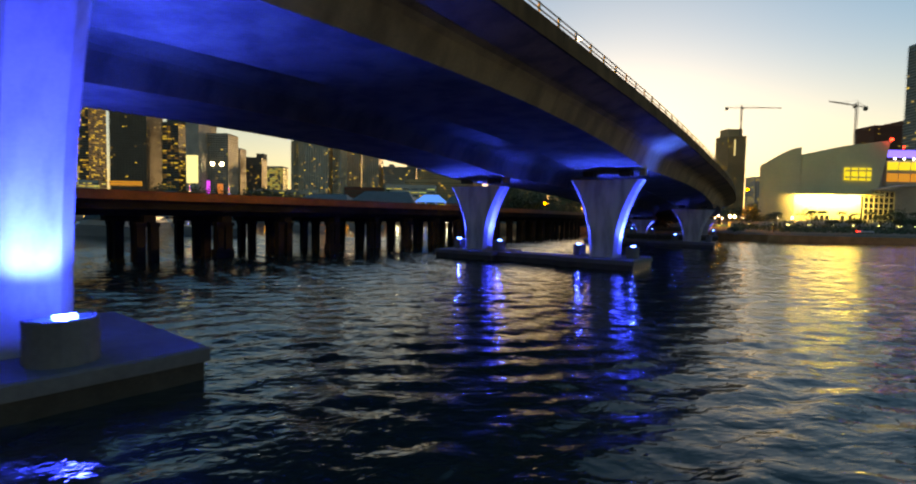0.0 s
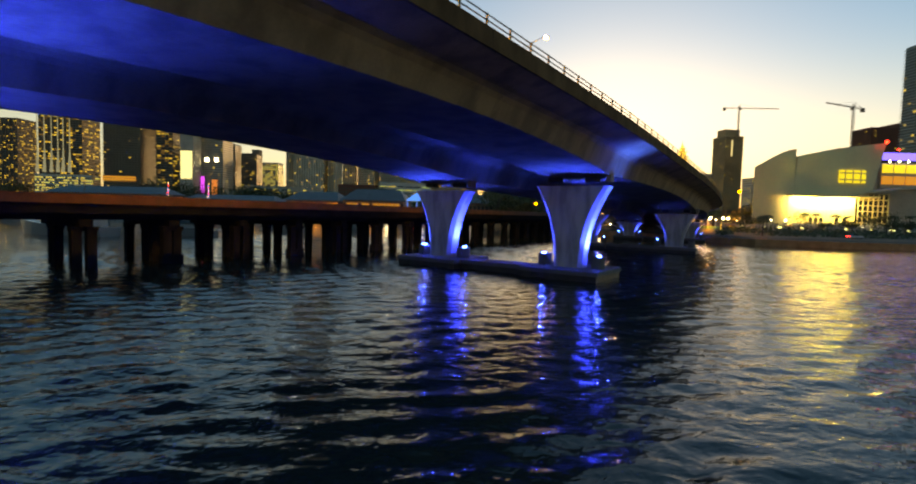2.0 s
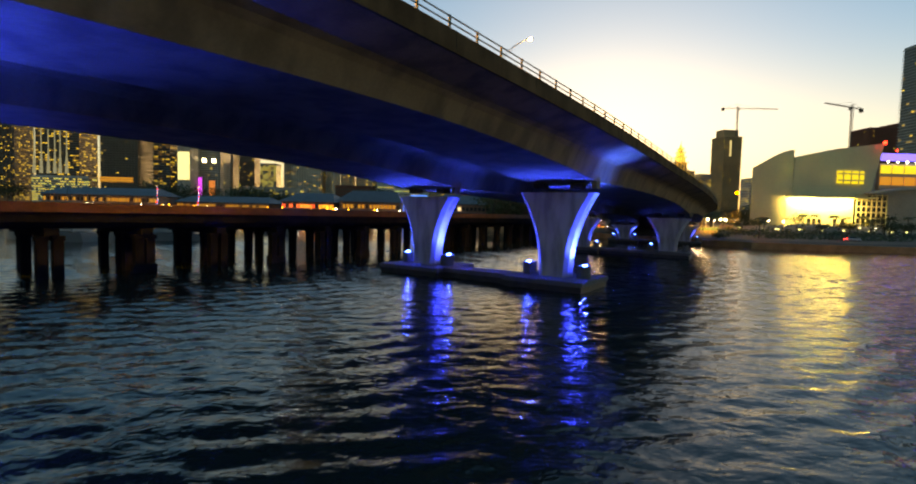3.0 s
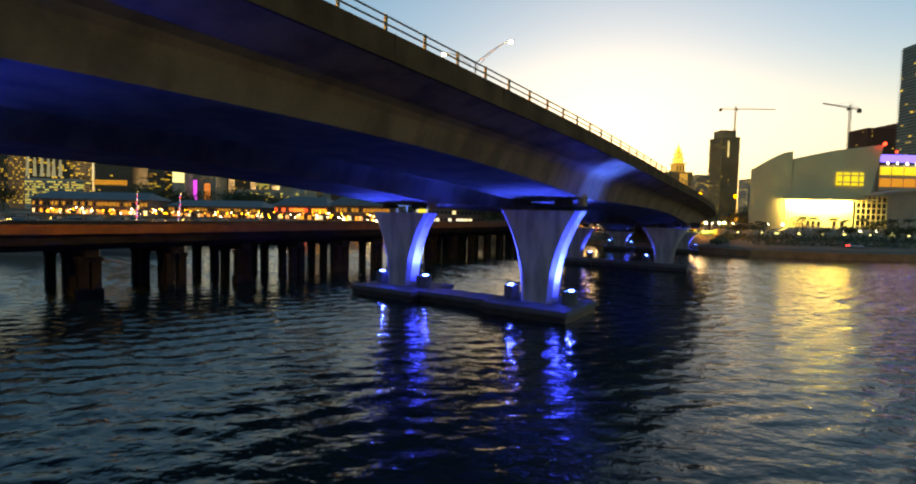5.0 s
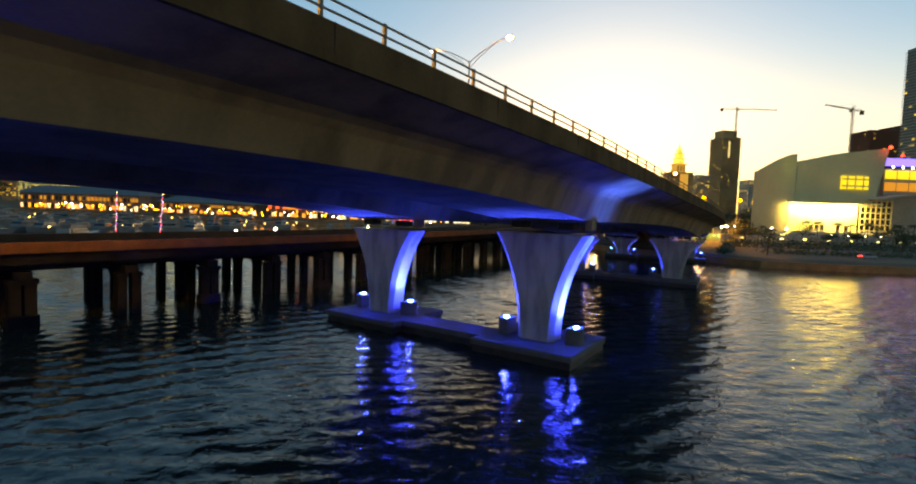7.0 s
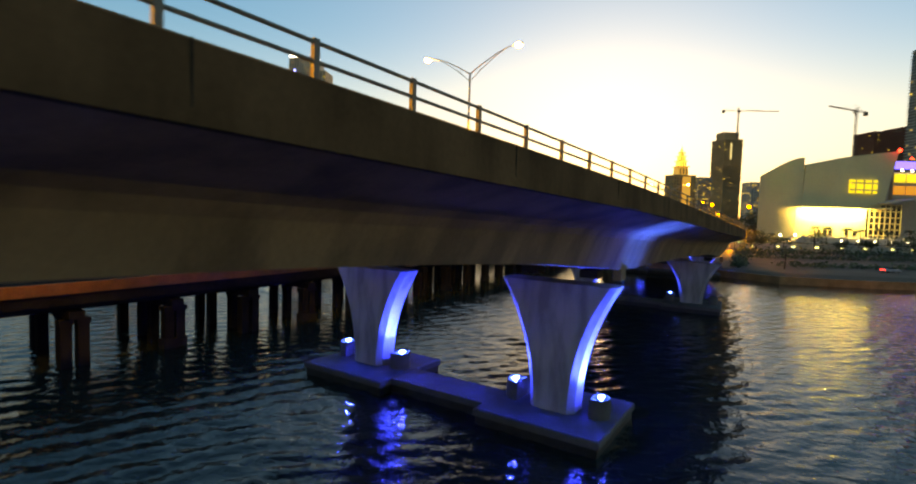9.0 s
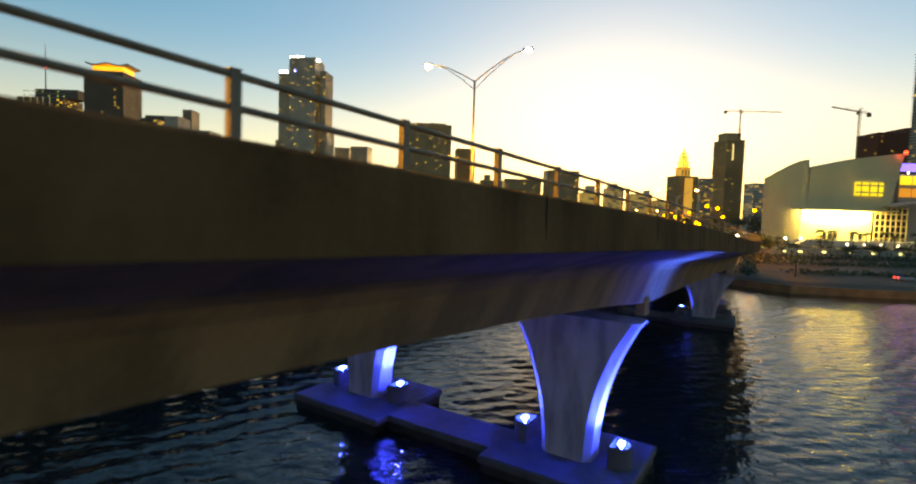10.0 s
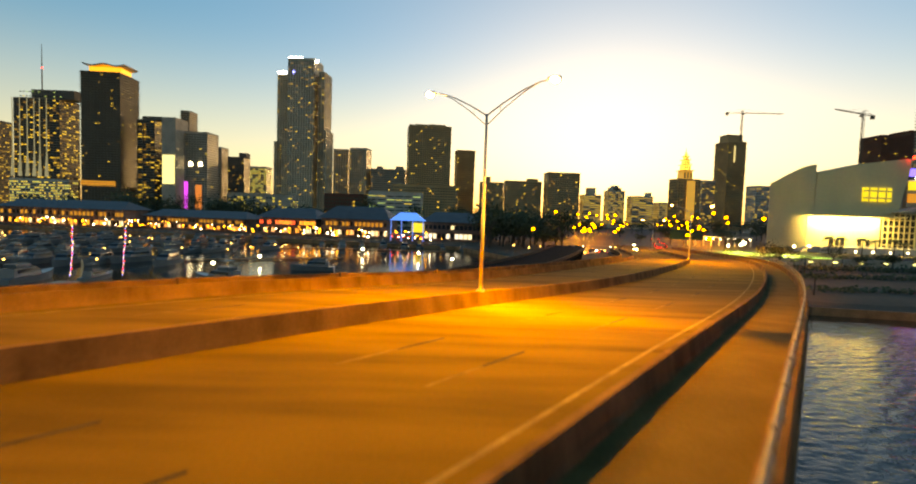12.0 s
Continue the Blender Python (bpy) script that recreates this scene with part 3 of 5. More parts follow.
def lamp_post(s, lights, w0=0.0, label="tall twin-arm sodium street lamp on the bridge median"):
    x, y, z = at(s, w0, 0.9)
    h = math.degrees(line(s)[2]) - 90
    m = pose(x, y, z, 0, 0, h)
    p = thing("street_lamp", label, "street lamp", "bridge street lamps", at=m)
    part("pole", Geo().tube([(0, 0, 0), (0, 0, 4), (0, 0, 11.0)], [0.13, 0.115, 0.08], 10), POLE, p, smooth=True)
    part("base_plate", Geo().box((0, 0, 0.06), (0.4, 0.4, 0.12)), POLE, p)
    for side in (1, -1):
        arm = [(0, 0, 10.9), (side * 1.0, 0, 11.5), (side * 2.4, 0, 12.2), (side * 3.4, 0, 12.55), (side * 4.05, 0, 12.62)]
        a = part("arm", Geo().tube(arm, [0.05, 0.045, 0.04, 0.035, 0.035], 6).tube([(0, 0, 10.3), (side * 1.2, 0, 11.25), (side * 2.5, 0, 12.1), (side * 3.4, 0, 12.53)], 0.03, 6).tube([(side * 0.95, 0, 11.05), (side * 0.95, 0, 11.47)], 0.02, 6), POLE, p, smooth=True)
        hd = Geo().loft([[(side * (3.95 + u * 0.8), v * (0.10 + 0.07 * math.sin(math.pi * u)), 12.62 + k) for v, k in ((-1, 0.0), (-0.8, 0.14), (0.8, 0.14), (1, 0.0))] for u in (0, 0.25, 0.5, 0.75, 1.0)])
        head = part("luminaire", hd, POLE, p, "cobra-head luminaire")
        part("lens", Geo().ball((side * 4.4, 0, 12.59), 0.27, 12, 8, 0.7), SODIUM, head, "glowing sodium lens")
        if lights:
            # the optics throw light up and down the road and little across it
            for tilt in (-34, 34):
                li = new("sodium_light", bpy.data.lights.new("sodium_light", "SPOT"))
                li.data.energy, li.data.color, li.data.spot_size, li.data.spot_blend, li.data.shadow_soft_size = SODIUM_POWER, (1.0, 0.45, 0.004), radians(104), 0.4, 0.15
                li.matrix_world = m @ pose(side * 4.4, 0, 12.35, tilt, 0, 0)


SODIUM_POWER = 15500
lamp_post(0.0, True)
lamp_post(-52.0, True)
lamp_post(104.0, True)
lamp_post(208.0, True)

# ---------------- the old low trestle bridge ----------------
trestle = thing("trestle_bridge", "old low concrete trestle bridge on rows of square piles", "bridge")
T_IN, T_OUT = -31.5, -45.0


def trestle_line(s, w, z):
    """The point w metres to the right of the even curve that the old bridge follows."""
    h = HEAD0 + s / RADIUS
    x = MID[0] + RADIUS * (math.sin(h) - math.sin(HEAD0))
    y = MID[1] - RADIUS * (math.cos(h) - math.cos(HEAD0))
    return (x + w * math.sin(h), y - w * math.cos(h), z)


def flat_sweep(profile, s0, s1, step=8.0):
    n = max(1, round((s1 - s0) / step))
    return Geo().loft([[trestle_line(s0 + (s1 - s0) * i / n, w, z) for w, z in profile] for i in range(n + 1)])


part("deck", flat_sweep([(T_IN, 6.0), (T_IN, 7.3), (T_OUT, 7.3), (T_OUT, 6.0)], -160, 215), OLD_CONCRETE, trestle, "mottled concrete deck with shade put into its near-black colour")
for w in (T_IN + 0.05, T_OUT - 0.35):
    part("parapet", flat_sweep([(w, 7.1), (w, 8.15), (w + 0.3, 8.15), (w + 0.3, 7.1)], -160, 215), LAMPLIT_BROWN, trestle, "brown parapet with lamp orange put into its colour")
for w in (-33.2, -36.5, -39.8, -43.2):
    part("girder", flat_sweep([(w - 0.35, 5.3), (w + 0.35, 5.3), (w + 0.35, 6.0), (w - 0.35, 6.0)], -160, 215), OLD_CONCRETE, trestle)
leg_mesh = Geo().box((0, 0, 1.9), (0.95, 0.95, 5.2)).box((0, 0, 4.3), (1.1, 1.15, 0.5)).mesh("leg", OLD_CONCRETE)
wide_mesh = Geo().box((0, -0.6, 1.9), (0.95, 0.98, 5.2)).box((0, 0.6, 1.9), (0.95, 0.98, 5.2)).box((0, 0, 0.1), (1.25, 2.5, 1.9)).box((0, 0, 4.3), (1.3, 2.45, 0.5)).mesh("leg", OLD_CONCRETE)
s = -17.0 - 9.65 * 12
i = 0
while s < 210:
    x, y, z = trestle_line(s, -38.2, 0)
    h = math.degrees(line(s)[2]) - 90
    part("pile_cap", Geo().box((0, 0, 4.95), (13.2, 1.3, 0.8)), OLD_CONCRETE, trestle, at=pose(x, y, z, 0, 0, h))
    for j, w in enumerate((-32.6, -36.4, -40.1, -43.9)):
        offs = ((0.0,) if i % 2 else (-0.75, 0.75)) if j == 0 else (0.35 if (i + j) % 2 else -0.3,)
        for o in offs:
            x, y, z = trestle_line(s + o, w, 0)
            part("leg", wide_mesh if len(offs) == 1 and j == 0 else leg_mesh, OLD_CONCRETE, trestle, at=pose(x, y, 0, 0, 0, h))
    s += 9.65
    i += 1

# ---------------- the far skyline ----------------
GROUND_Z = 2.6


def panes(w, d, z0, z1, floor, bay, fw, fh, sides=True, back=False, skip=0.0, seed=1):
    """Window panes on the front and the two sides of a block, each a thin slab of its own."""
    r = random.Random(seed)
    g = Geo()
    nz = max(1, int((z1 - z0) / floor))
    faces = [(w, lambda u: (u, -d / 2 - 0.12), 0)]
    if sides:
        faces += [(d, lambda u: (w / 2 + 0.12, u), 1), (d, lambda u: (-w / 2 - 0.12, u), 2)]
    for length, f, kind in faces:
        nb = max(1, int(length / bay))
        step = length / nb
        for i in range(nz):
            z = z0 + (i + 0.5) * (z1 - z0) / nz
            for j in range(nb):
                if r.random() < skip:
                    continue
                u = -length / 2 + (j + 0.5) * step
                hw = step * fw / 2
                hz = floor * fh / 2
                a, b = f(u - hw), f(u + hw)
                g.add([(a[0], a[1], z - hz), (b[0], b[1], z - hz), (b[0], b[1], z + hz), (a[0], a[1], z + hz)], [(0, 1, 2, 3)])
    return g


def tower(x0, x1, y, z1, depth, wall, glass, label, floor=3.8, bay=4.0, fw=0.7, fh=0.5, turn=0.0, slabs=None, fins=None, skip=0.0, roof=None, name="office_tower", base=GROUND_Z, glow_from=8.0):
    """A far tower block: body, storeys of window panes, slabs or fins where it has them, and a roof house."""
    # the side wall that shows towards the middle is part of the width seen
    if x0 > 0:
        x0 = min(x0 * (y + depth) / y, x1 - 6)
    if x1 < 0:
        x1 = max(x1 * (y + depth) / y, x0 + 6)
    cx, w = (x0 + x1) / 2, (x1 - x0)
    z1 = z1 - base
    t = thing(name, label, "building", at=pose(cx, y + depth / 2, base, 0, 0, turn))
    part("wall", Geo().box((0, 0, z1 / 2), (w, depth, z1)), wall, t)
    part("window_panes", panes(w, depth, glow_from, z1 - 2.0, floor, bay, fw, fh, skip=skip, seed=int(abs(x0) * 7 + y)), glass, t, "rows of window panes, some lit")["kind"] = "stuff"
    if slabs:
        me = Geo().box((0, 0, 0), (w + 2.6, depth + 2.6, 0.7)).mesh("balcony_slab", wall)
        for i in range(int((z1 - glow_from) / slabs) + 1):
            part("balcony_slab", me, wall, t, at=pose(0, 0, glow_from + i * slabs))
    if fins:
        n = int(w / fins)
        me = Geo().box((0, 0, 0), (0.9, 1.4, z1 - 8)).mesh("facade_fin", wall)
        for i in range(n + 1):
            part("facade_fin", me, wall, t, at=pose(-w / 2 + i * w / n, -depth / 2 - 0.6, z1 / 2 + 4))
    if roof:
        for rx, rw, rh in roof:
            part("roof_house", Geo().box((rx, 0, z1 + rh / 2), (rw, depth * 0.6, rh)), wall, t)
    else:
        part("roof_edge", Geo().box((0, 0, z1 + 0.6), (w + 0.6, depth + 0.6, 1.2)), wall, t)
    return t


tower(-830, -727, 900, 150, 40, DARK_WALL, W_OFFICE, "dark office tower with a lit name panel", fins=6)
b = tower(-707, -602, 880, 185, 45, DARK_WALL, W_OFFICE, "dark stepped office tower with pale uplit fins", floor=4.0, bay=5.0, fw=0.85, roof=((20, 70, 15),))
# flat fins that glow, the uplight put into their own surface
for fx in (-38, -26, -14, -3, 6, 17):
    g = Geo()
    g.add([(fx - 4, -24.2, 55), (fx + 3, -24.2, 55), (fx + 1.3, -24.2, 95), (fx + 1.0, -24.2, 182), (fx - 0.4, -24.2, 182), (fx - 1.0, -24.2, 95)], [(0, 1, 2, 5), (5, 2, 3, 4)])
    part("facade_fin", g, FIN_LIT, b, "pale fin with uplight put in as glow")
part("roof_lights", panes(70, 27, 183, 197, 5, 5, 0.6, 0.3, sides=False), W_GREEN, b, "green-lit roof storey")
b = tower(-694, -586, 855, 52, 20, PALE_WALL, W_BRIGHT, "pale podium block with bright strip windows", floor=4.2, bay=3.6, fw=0.8, name="podium_block")
t = thing("antenna_mast", "thin lattice antenna mast with red beacons", "antenna", at=pose(-668, 890, 200))
part("mast", Geo().tube([(0, 0, 0), (0, 0, 50), (0, 0, 73)], [1.0, 0.7, 0.3], 6), STEEL, t)
part("beacon", Geo().ball((0, 0, 35), 1.1), RED_GLOW, t, "red beacon lamp")
b = tower(-577, -487, 850, 222, 55, DARK_WALL, W_SPARSE, "dark curved-crown office tower with an orange-lit top", floor=3.9, bay=4.5, slabs=3.9, turn=4)
# the crown's orange light is put into its wall as glow
part("crown_wall", Geo().box((0, 0, 226), (48, 30, 9)), ORANGE_LIT, b, "crown storey with orange light put in as glow")
g = Geo()
n = 14
ring = []
for i in range(n + 1):
    u = -1 + 2 * i / n
    z = 232.5 + 1.6 * math.cos(u * 5.5)
    ring.append([(u * 32, -20, z), (u * 32, 20, z), (u * 32, 20, z + 2.0), (u * 32, -20, z + 2.0)])
part("crown_roof", g.loft(ring), PALE_WALL, b, "wavy crown roof")
# a glowing slab stands for the amber light at the tower's foot
part("lit_storey", Geo().box((-4, -26, 46), (52, 5, 8)), AMBER_LIT, b, "terrace storey with amber light put in as glow")
b = tower(-500, -452, 870, 155, 40, DARK_WALL, W_OFFICE, "dark slab office block with lit strips", fins=9, floor=4, bay=6, fw=0.9, fh=0.4, roof=((6, 34, 6),))
t = thing("billboard_wall", "building side wall with a floodlit blank billboard", "building", at=pose(-441, 872, GROUND_Z))
part("wall", Geo().box((0, 0, 77), (21.5, 38, 154)), GREY_WALL, t)
part("billboard", Geo().box((0, -19.4, 72), (19, 0.6, 46)), BILLBOARD, t, "glowing pale billboard panel")
part("upper_panel", Geo().box((0, -19.3, 125), (18, 0.5, 50)), GREY_WALL, t)
tower(-500, -470, 1000, 193, 30, GREY_WALL, W_SPARSE, "slim pale tower behind other blocks", slabs=3.6)
b = tower(-433, -376, 880, 138, 40, GREY_WALL, W_SPARSE, "grey block with purple and orange washes at its foot")
# glowing patches added for the coloured light on the wall
part("purple_panel", Geo().box((-15, -20.3, 30), (7, 0.4, 50)), PURPLE_LIT, b, "glowing patch for the purple wash on the wall")
part("orange_panel", Geo().box((6, -20.3, 28), (10, 0.4, 44)), ORANGE_DIM, b, "glowing patch for the orange wash on the wall")
part("sign_panel", Geo().box((-7, -20.4, 84), (6, 0.5, 6)), WHITE_GLOW, b, "white lit sign square").matrix_basis = pose(0, 0, 0)
part("sign_panel", Geo().box((9, -20.4, 84), (6, 0.5, 6)), WHITE_GLOW, b, "white lit sign square")
tower(-434, -412, 1000, 128, 30, GREY_WALL, W_SPARSE, "mid-height grey city block", slabs=3.6)
tower(-412, -371, 1000, 112, 30, DARK_WALL, W_CONDO, "mid-height dark city block", roof=((10, 14, 8),))
tower(-371, -330, 1000, 94, 30, GREY_WALL, W_BRIGHT, "low office block with lit strip windows", bay=5, fw=0.9, fh=0.35)
# tall residential tower with stepped shoulders and white roof lights
b = tower(-268, -213, 900, 268, 45, TAN_WALL, W_CONDO, "tall residential tower with stepped shoulders and white crown lights", floor=3.4, bay=4.2, fw=0.6, turn=-6, name="residential_tower")
for x, w, z in ((-35, 18, 242), (-42, 14, 130), (33, 10, 247), (36, 12, 150), (-20, 12, 255)):
    part("wing", Geo().box((x, 4, z / 2), (w, 36, z)), TAN_WALL, b)
    part("window_panes", panes(w, 36, 8, z - 2, 3.4, 4, 0.6, 0.5, seed=int(x * 3)), W_CONDO, b, "rows of window panes, some lit").matrix_basis = pose(x, 4, 0)
    me = Geo().box((0, 0, 0), (w + 1.6, 38, 0.5)).mesh("balcony_slab", TAN_WALL)
    for i in range(int(z / 3.4)):
        part("balcony_slab", me, TAN_WALL, b, at=pose(x, 4, 3 + i * 3.4))
for x, w, z in ((-13, 24, 267), (16, 22, 262), (-36, 14, 243)):
    part("crown_light", Geo().box((x, -14, z + 2.2), (w, 2, 4.4)), CROWN_GLOW, b, "white crown lights")
part("blue_light", Geo().ball((-12, -24, 244), 1.8), BLUE_DOT, b, "small blue light")
tower(-216, -183, 1000, 132, 32, TAN_WALL, W_CONDO, "tan slab apartment block with lit windows", floor=3.3, turn=5)
tower(-181, -144, 990, 134, 32, TAN_WALL, W_CONDO, "tan slab apartment block with lit windows", floor=3.3, turn=-8)
tower(-144, -76, 1000, 99, 40, GREY_WALL, W_CONDO, "low grey block with roof planting", roof=((-18, 10, 5), (20, 14, 6)))
tower(-88, -24, 640, 42, 30, PALE_WALL, W_GREEN, "low parking block with green lit strips", floor=4, bay=9, fw=0.85, fh=0.3, name="parking_block")
tower(-140, -90, 640, 38, 30, RED_WALL, W_CONDO, "low red-brown city block")
tower(-280, -190, 700, 36, 30, GREY_WALL, W_BRIGHT, "low block with bright strip windows", skip=0.4)
b = tower(-74, 2, 960, 176, 50, BROWN_WALL, W_SPARSE, "brown slab tower with a stepped roof", floor=3.6, turn=9, roof=((-14, 24, 3), (14, 30, 4)))
part("facade_bands", panes(50, 1, 8, 172, 3.6, 50, 0.9, 0.35, sides=False), PALE_WALL, b, "pale window bands").matrix_basis = pose(38.3, 0, 0, 0, 0, 90)
tower(15, 51, 1050, 144, 30, BROWN_WALL, W_SPARSE, "slim brown tower with dark balconies", slabs=3.6, turn=8)
tower(-80, 20, 800, 60, 30, BROWN_WALL, W_CONDO, "low brown city block")
tower(60, 105, 980, 80, 30, BROWN_WALL, W_CONDO, "low brown block with uneven roof", roof=((-8, 12, 10),))
tower(105, 176, 980, 84, 30, BROWN_WALL, W_CONDO, "low brown block with uneven roof", roof=((18, 20, 5),))
tower(176, 241, 960, 99, 35, BROWN_WALL, W_CONDO, "broad brown block with two lit columns", turn=4)
tower(242, 282, 960, 62, 30, TAN_WALL, W_STRIP, "low office block with pale strip windows", bay=10, fw=0.95, fh=0.4, roof=((0, 14, 13),))
tower(280, 318, 940, 70, 30, TAN_WALL, W_STRIP, "low stepped city block", roof=((0, 20, 5), (0, 10, 9)))
tower(318, 365, 930, 61, 30, TAN_WALL, W_STRIP, "low office block with pale strip windows", bay=10, fw=0.95, fh=0.4, roof=((14, 6, 7),))
tower(365, 392, 930, 50, 30, TAN_WALL, W_STRIP, "low stepped city block")
for i, (x, z) in enumerate(((-620, 60), (-520, 46), (-470, 70), (-400, 44), (-330, 40), (-250, 48))):
    tower(x, x + 60, 940 + 10 * i, z, 30, GREY_WALL, W_CONDO, "low city block among towers", skip=0.2)

# the old tower with a tiered lantern, its yellow floodlight put in as glow
b = tower(309, 352, 735, 77, 24, OCHRE_WALL, W_CONDO, "old ochre tower with a tiered lantern, floodlit gold", floor=4, bay=4, fw=0.4, name="lantern_tower", turn=6)
for w, z0, z1 in ((15, 77, 90), (11, 90, 98), (8.5, 98, 105), (5.5, 105, 110)):
    part("tier", Geo().box((0, 0, (z0 + z1) / 2 - GROUND_Z), (w, w, z1 - z0), 0, 0.9), GOLD_LIT if w < 12 else GOLD_DIM, b, "tier with gold floodlight put in as glow")
    part("cornice", Geo().box((0, 0, z1 - GROUND_Z), (w + 2.2, w + 2.2, 0.9)), OCHRE_WALL, b)
    for k in (-0.3, 0.0, 0.3):
        part("opening", Geo().box((k * w, -w / 2 - 0.1, (z0 + z1) / 2 - GROUND_Z), (w * 0.13, 0.5, (z1 - z0) * 0.6)), OCHRE_WALL, b, "tall dark opening")
    for k in (-1, 1):
        part("finial", Geo().tube([(k * w * 0.5, -w * 0.5, z1 - GROUND_Z), (k * w * 0.5, -w * 0.5, z1 + 2.6 - GROUND_Z)], [0.6, 0.1], 6), GOLD_DIM, b, "small corner finial with floodlight put in as glow")
part("spire", Geo().loft([[(r * math.cos(q), r * math.sin(q), z) for q in (k * math.pi / 4 for k in range(8))] for r, z in ((2.4, 107), (2.2, 110), (1.1, 113), (0.4, 115), (0.12, 119))]), GOLD_LIT, b, "small domed spire with floodlight put in as glow")
part("lit_shaft", Geo().box((2, -13.4, 44), (12, 0.5, 58)), GOLD_DIM, b, "middle bay with gold light put in as glow")
tower(470, 509, 1000, 97, 30, GREY_WALL, W_OFFICE, "grey block with many lit windows", floor=3.6)
b = tower(557, 620, 1100, 189, 45, BROWN_WALL, W_SPARSE, "unfinished concrete tower under construction", slabs=4.0, roof=((0, 34, 15),), name="unfinished_tower", turn=6)
# the shaft's light is put into a glowing slab
part("lit_shaft", Geo().box((-6, -23.6, 160), (3.5, 0.6, 34)), W_BRIGHT_PANEL, b, "hoist shaft with its light put in as glow")
tower(511, 552, 900, 83, 30, PALE_WALL, W_OFFICE, "pale block with a grid of lit windows", floor=4.2, bay=4.2, fw=0.5, fh=0.45)
tower(470, 520, 640, 24, 30, RED_WALL, W_CONDO, "low red-brown city block")


def crane(x, y, z0, z1, jib, counter, tilt, turn):
    t = thing("tower_crane", "lattice tower crane standing on an unfinished building", "crane", "tower cranes", at=pose(x, y, 0))
    g = Geo()
    for a, b in ((-1.3, -1.3), (1.3, -1.3), (1.3, 1.3), (-1.3, 1.3)):
        g.tube([(a, b, z0), (a, b, z1 + 6)], 0.42, 4)
    z = z0
    f = 1
    while z < z1:
        g.tube([(-1.3 * f, -1.3, z), (1.3 * f, -1.3, z + 4)], 0.3, 4)
        z += 4
        f = -f
    part("mast", g, STEEL, t, "lattice mast")
    c, s = math.cos(radians(tilt)), math.sin(radians(tilt))
    g = Geo()
    for dy, dz in ((-1, 0), (1, 0), (0, 2.2)):
        g.tube([(-counter * c, dy, z1 - counter * s + dz), (0, dy, z1 + dz), (jib * c, dy, z1 + jib * s + dz * 0.3)], 0.36, 4)
    n = 24
    for i in range(n):
        u = jib * i / n
        v = jib * (i + 1) / n
        g.tube([(u * c, 0, z1 + u * s + (0 if i % 2 else 2.2)), (v * c, 0, z1 + v * s + (2.0 if i % 2 else 0))], 0.2, 4)
    g.tube([(0, 0, z1 + 9), (jib * 0.6 * c, 0, z1 + jib * 0.6 * s + 1.6)], 0.14, 4)
    g.tube([(0, 0, z1 + 9), (-counter * c, 0, z1 - counter * s + 1.6)], 0.14, 4)
    part("jib", g, STEEL, t, "long lattice jib")
    part("counterweight", Geo().box((-counter * c, 0, z1 - counter * s - 1.5), (5, 3, 6)), STEEL, t)
    part("cab", Geo().box((2, -2, z1 - 1.5), (3, 2.5, 3)), STEEL, t)
    t.matrix_basis = pose(x, y, 0, 0, 0, turn)
    return t


crane(608, 1100, 189, 247, 86, 32, 1, 0)
crane(623, 800, 2.6, 188, 44, 14, 8, 180)
tower(622, 720, 800, 158, 40, RED_WALL, W_SPARSE, "unfinished floors of a concrete block", slabs=4.0, name="unfinished_block")
tower(690, 790, 830, 172, 40, RED_WALL, W_SPARSE, "unfinished dark concrete block", slabs=4.0, name="unfinished_block")
tower(525, 640, 600, 225, 40, GLASS_WALL, W_GLASS, "tall blue-green glass residential tower with balconies", slabs=3.6, floor=3.6, bay=4, fw=0.9, fh=0.6, name="residential_tower")

# ---------------- the arena ----------------
arena = thing("arena", "big pale arena with a sail-shaped wall above a floodlit base", "arena")
g = Geo()
g.add([(266, 390, 27), (333, 392, 27), (326, 391, 27), (336, 392, 70), (300, 391, 65), (267, 390, 57.5), (266, 402, 27), (326, 402, 27), (336, 402, 70), (267, 402, 57.5), (300, 402, 65)],
      [(0, 2, 3, 4, 5), (6, 9, 10, 8, 7), (5, 4, 10, 9), (4, 3, 8, 10), (0, 5, 9, 6), (2, 7, 8, 3), (0, 6, 7, 2)])
part("sail_wall", g, ARENA_WALL, arena, "tall pale sail-shaped wall")
rings = []
for i in range(13):
    a = i / 12
    x = 243 + 23 * a
    y = 404 - 14 * math.sin(a * math.pi / 2) ** 0.8
    rings.append([(x, y, 4), (x, y, 50 + 13 * math.sin(a * math.pi / 2)), (x + 6, y + 10, 50 + 13 * math.sin(a * math.pi / 2)), (x + 6, y + 10, 4)])
part("curved_wall", Geo().loft(rings), ARENA_WALL, arena, "curved pale end wall", smooth=False)
part("bowl", Geo().box((395, 440, 28), (190, 70, 52)), GREY_WALL, arena, "bulk of the arena behind its front walls")
part("base_wall", Geo().box((288, 394, 15), (52, 8, 25)), ARENA_WALL, arena, "floodlit base wall")
part("eave", Geo().box((294, 388, 28), (66, 10, 1.2)), ARENA_WALL, arena)
for x in (280, 284, 288, 300, 306):
    part("door", Geo().box((x, 389.8, 8.5), (2.6, 0.5, 6.0)), DARK_GLASS, arena, "dark doorway")
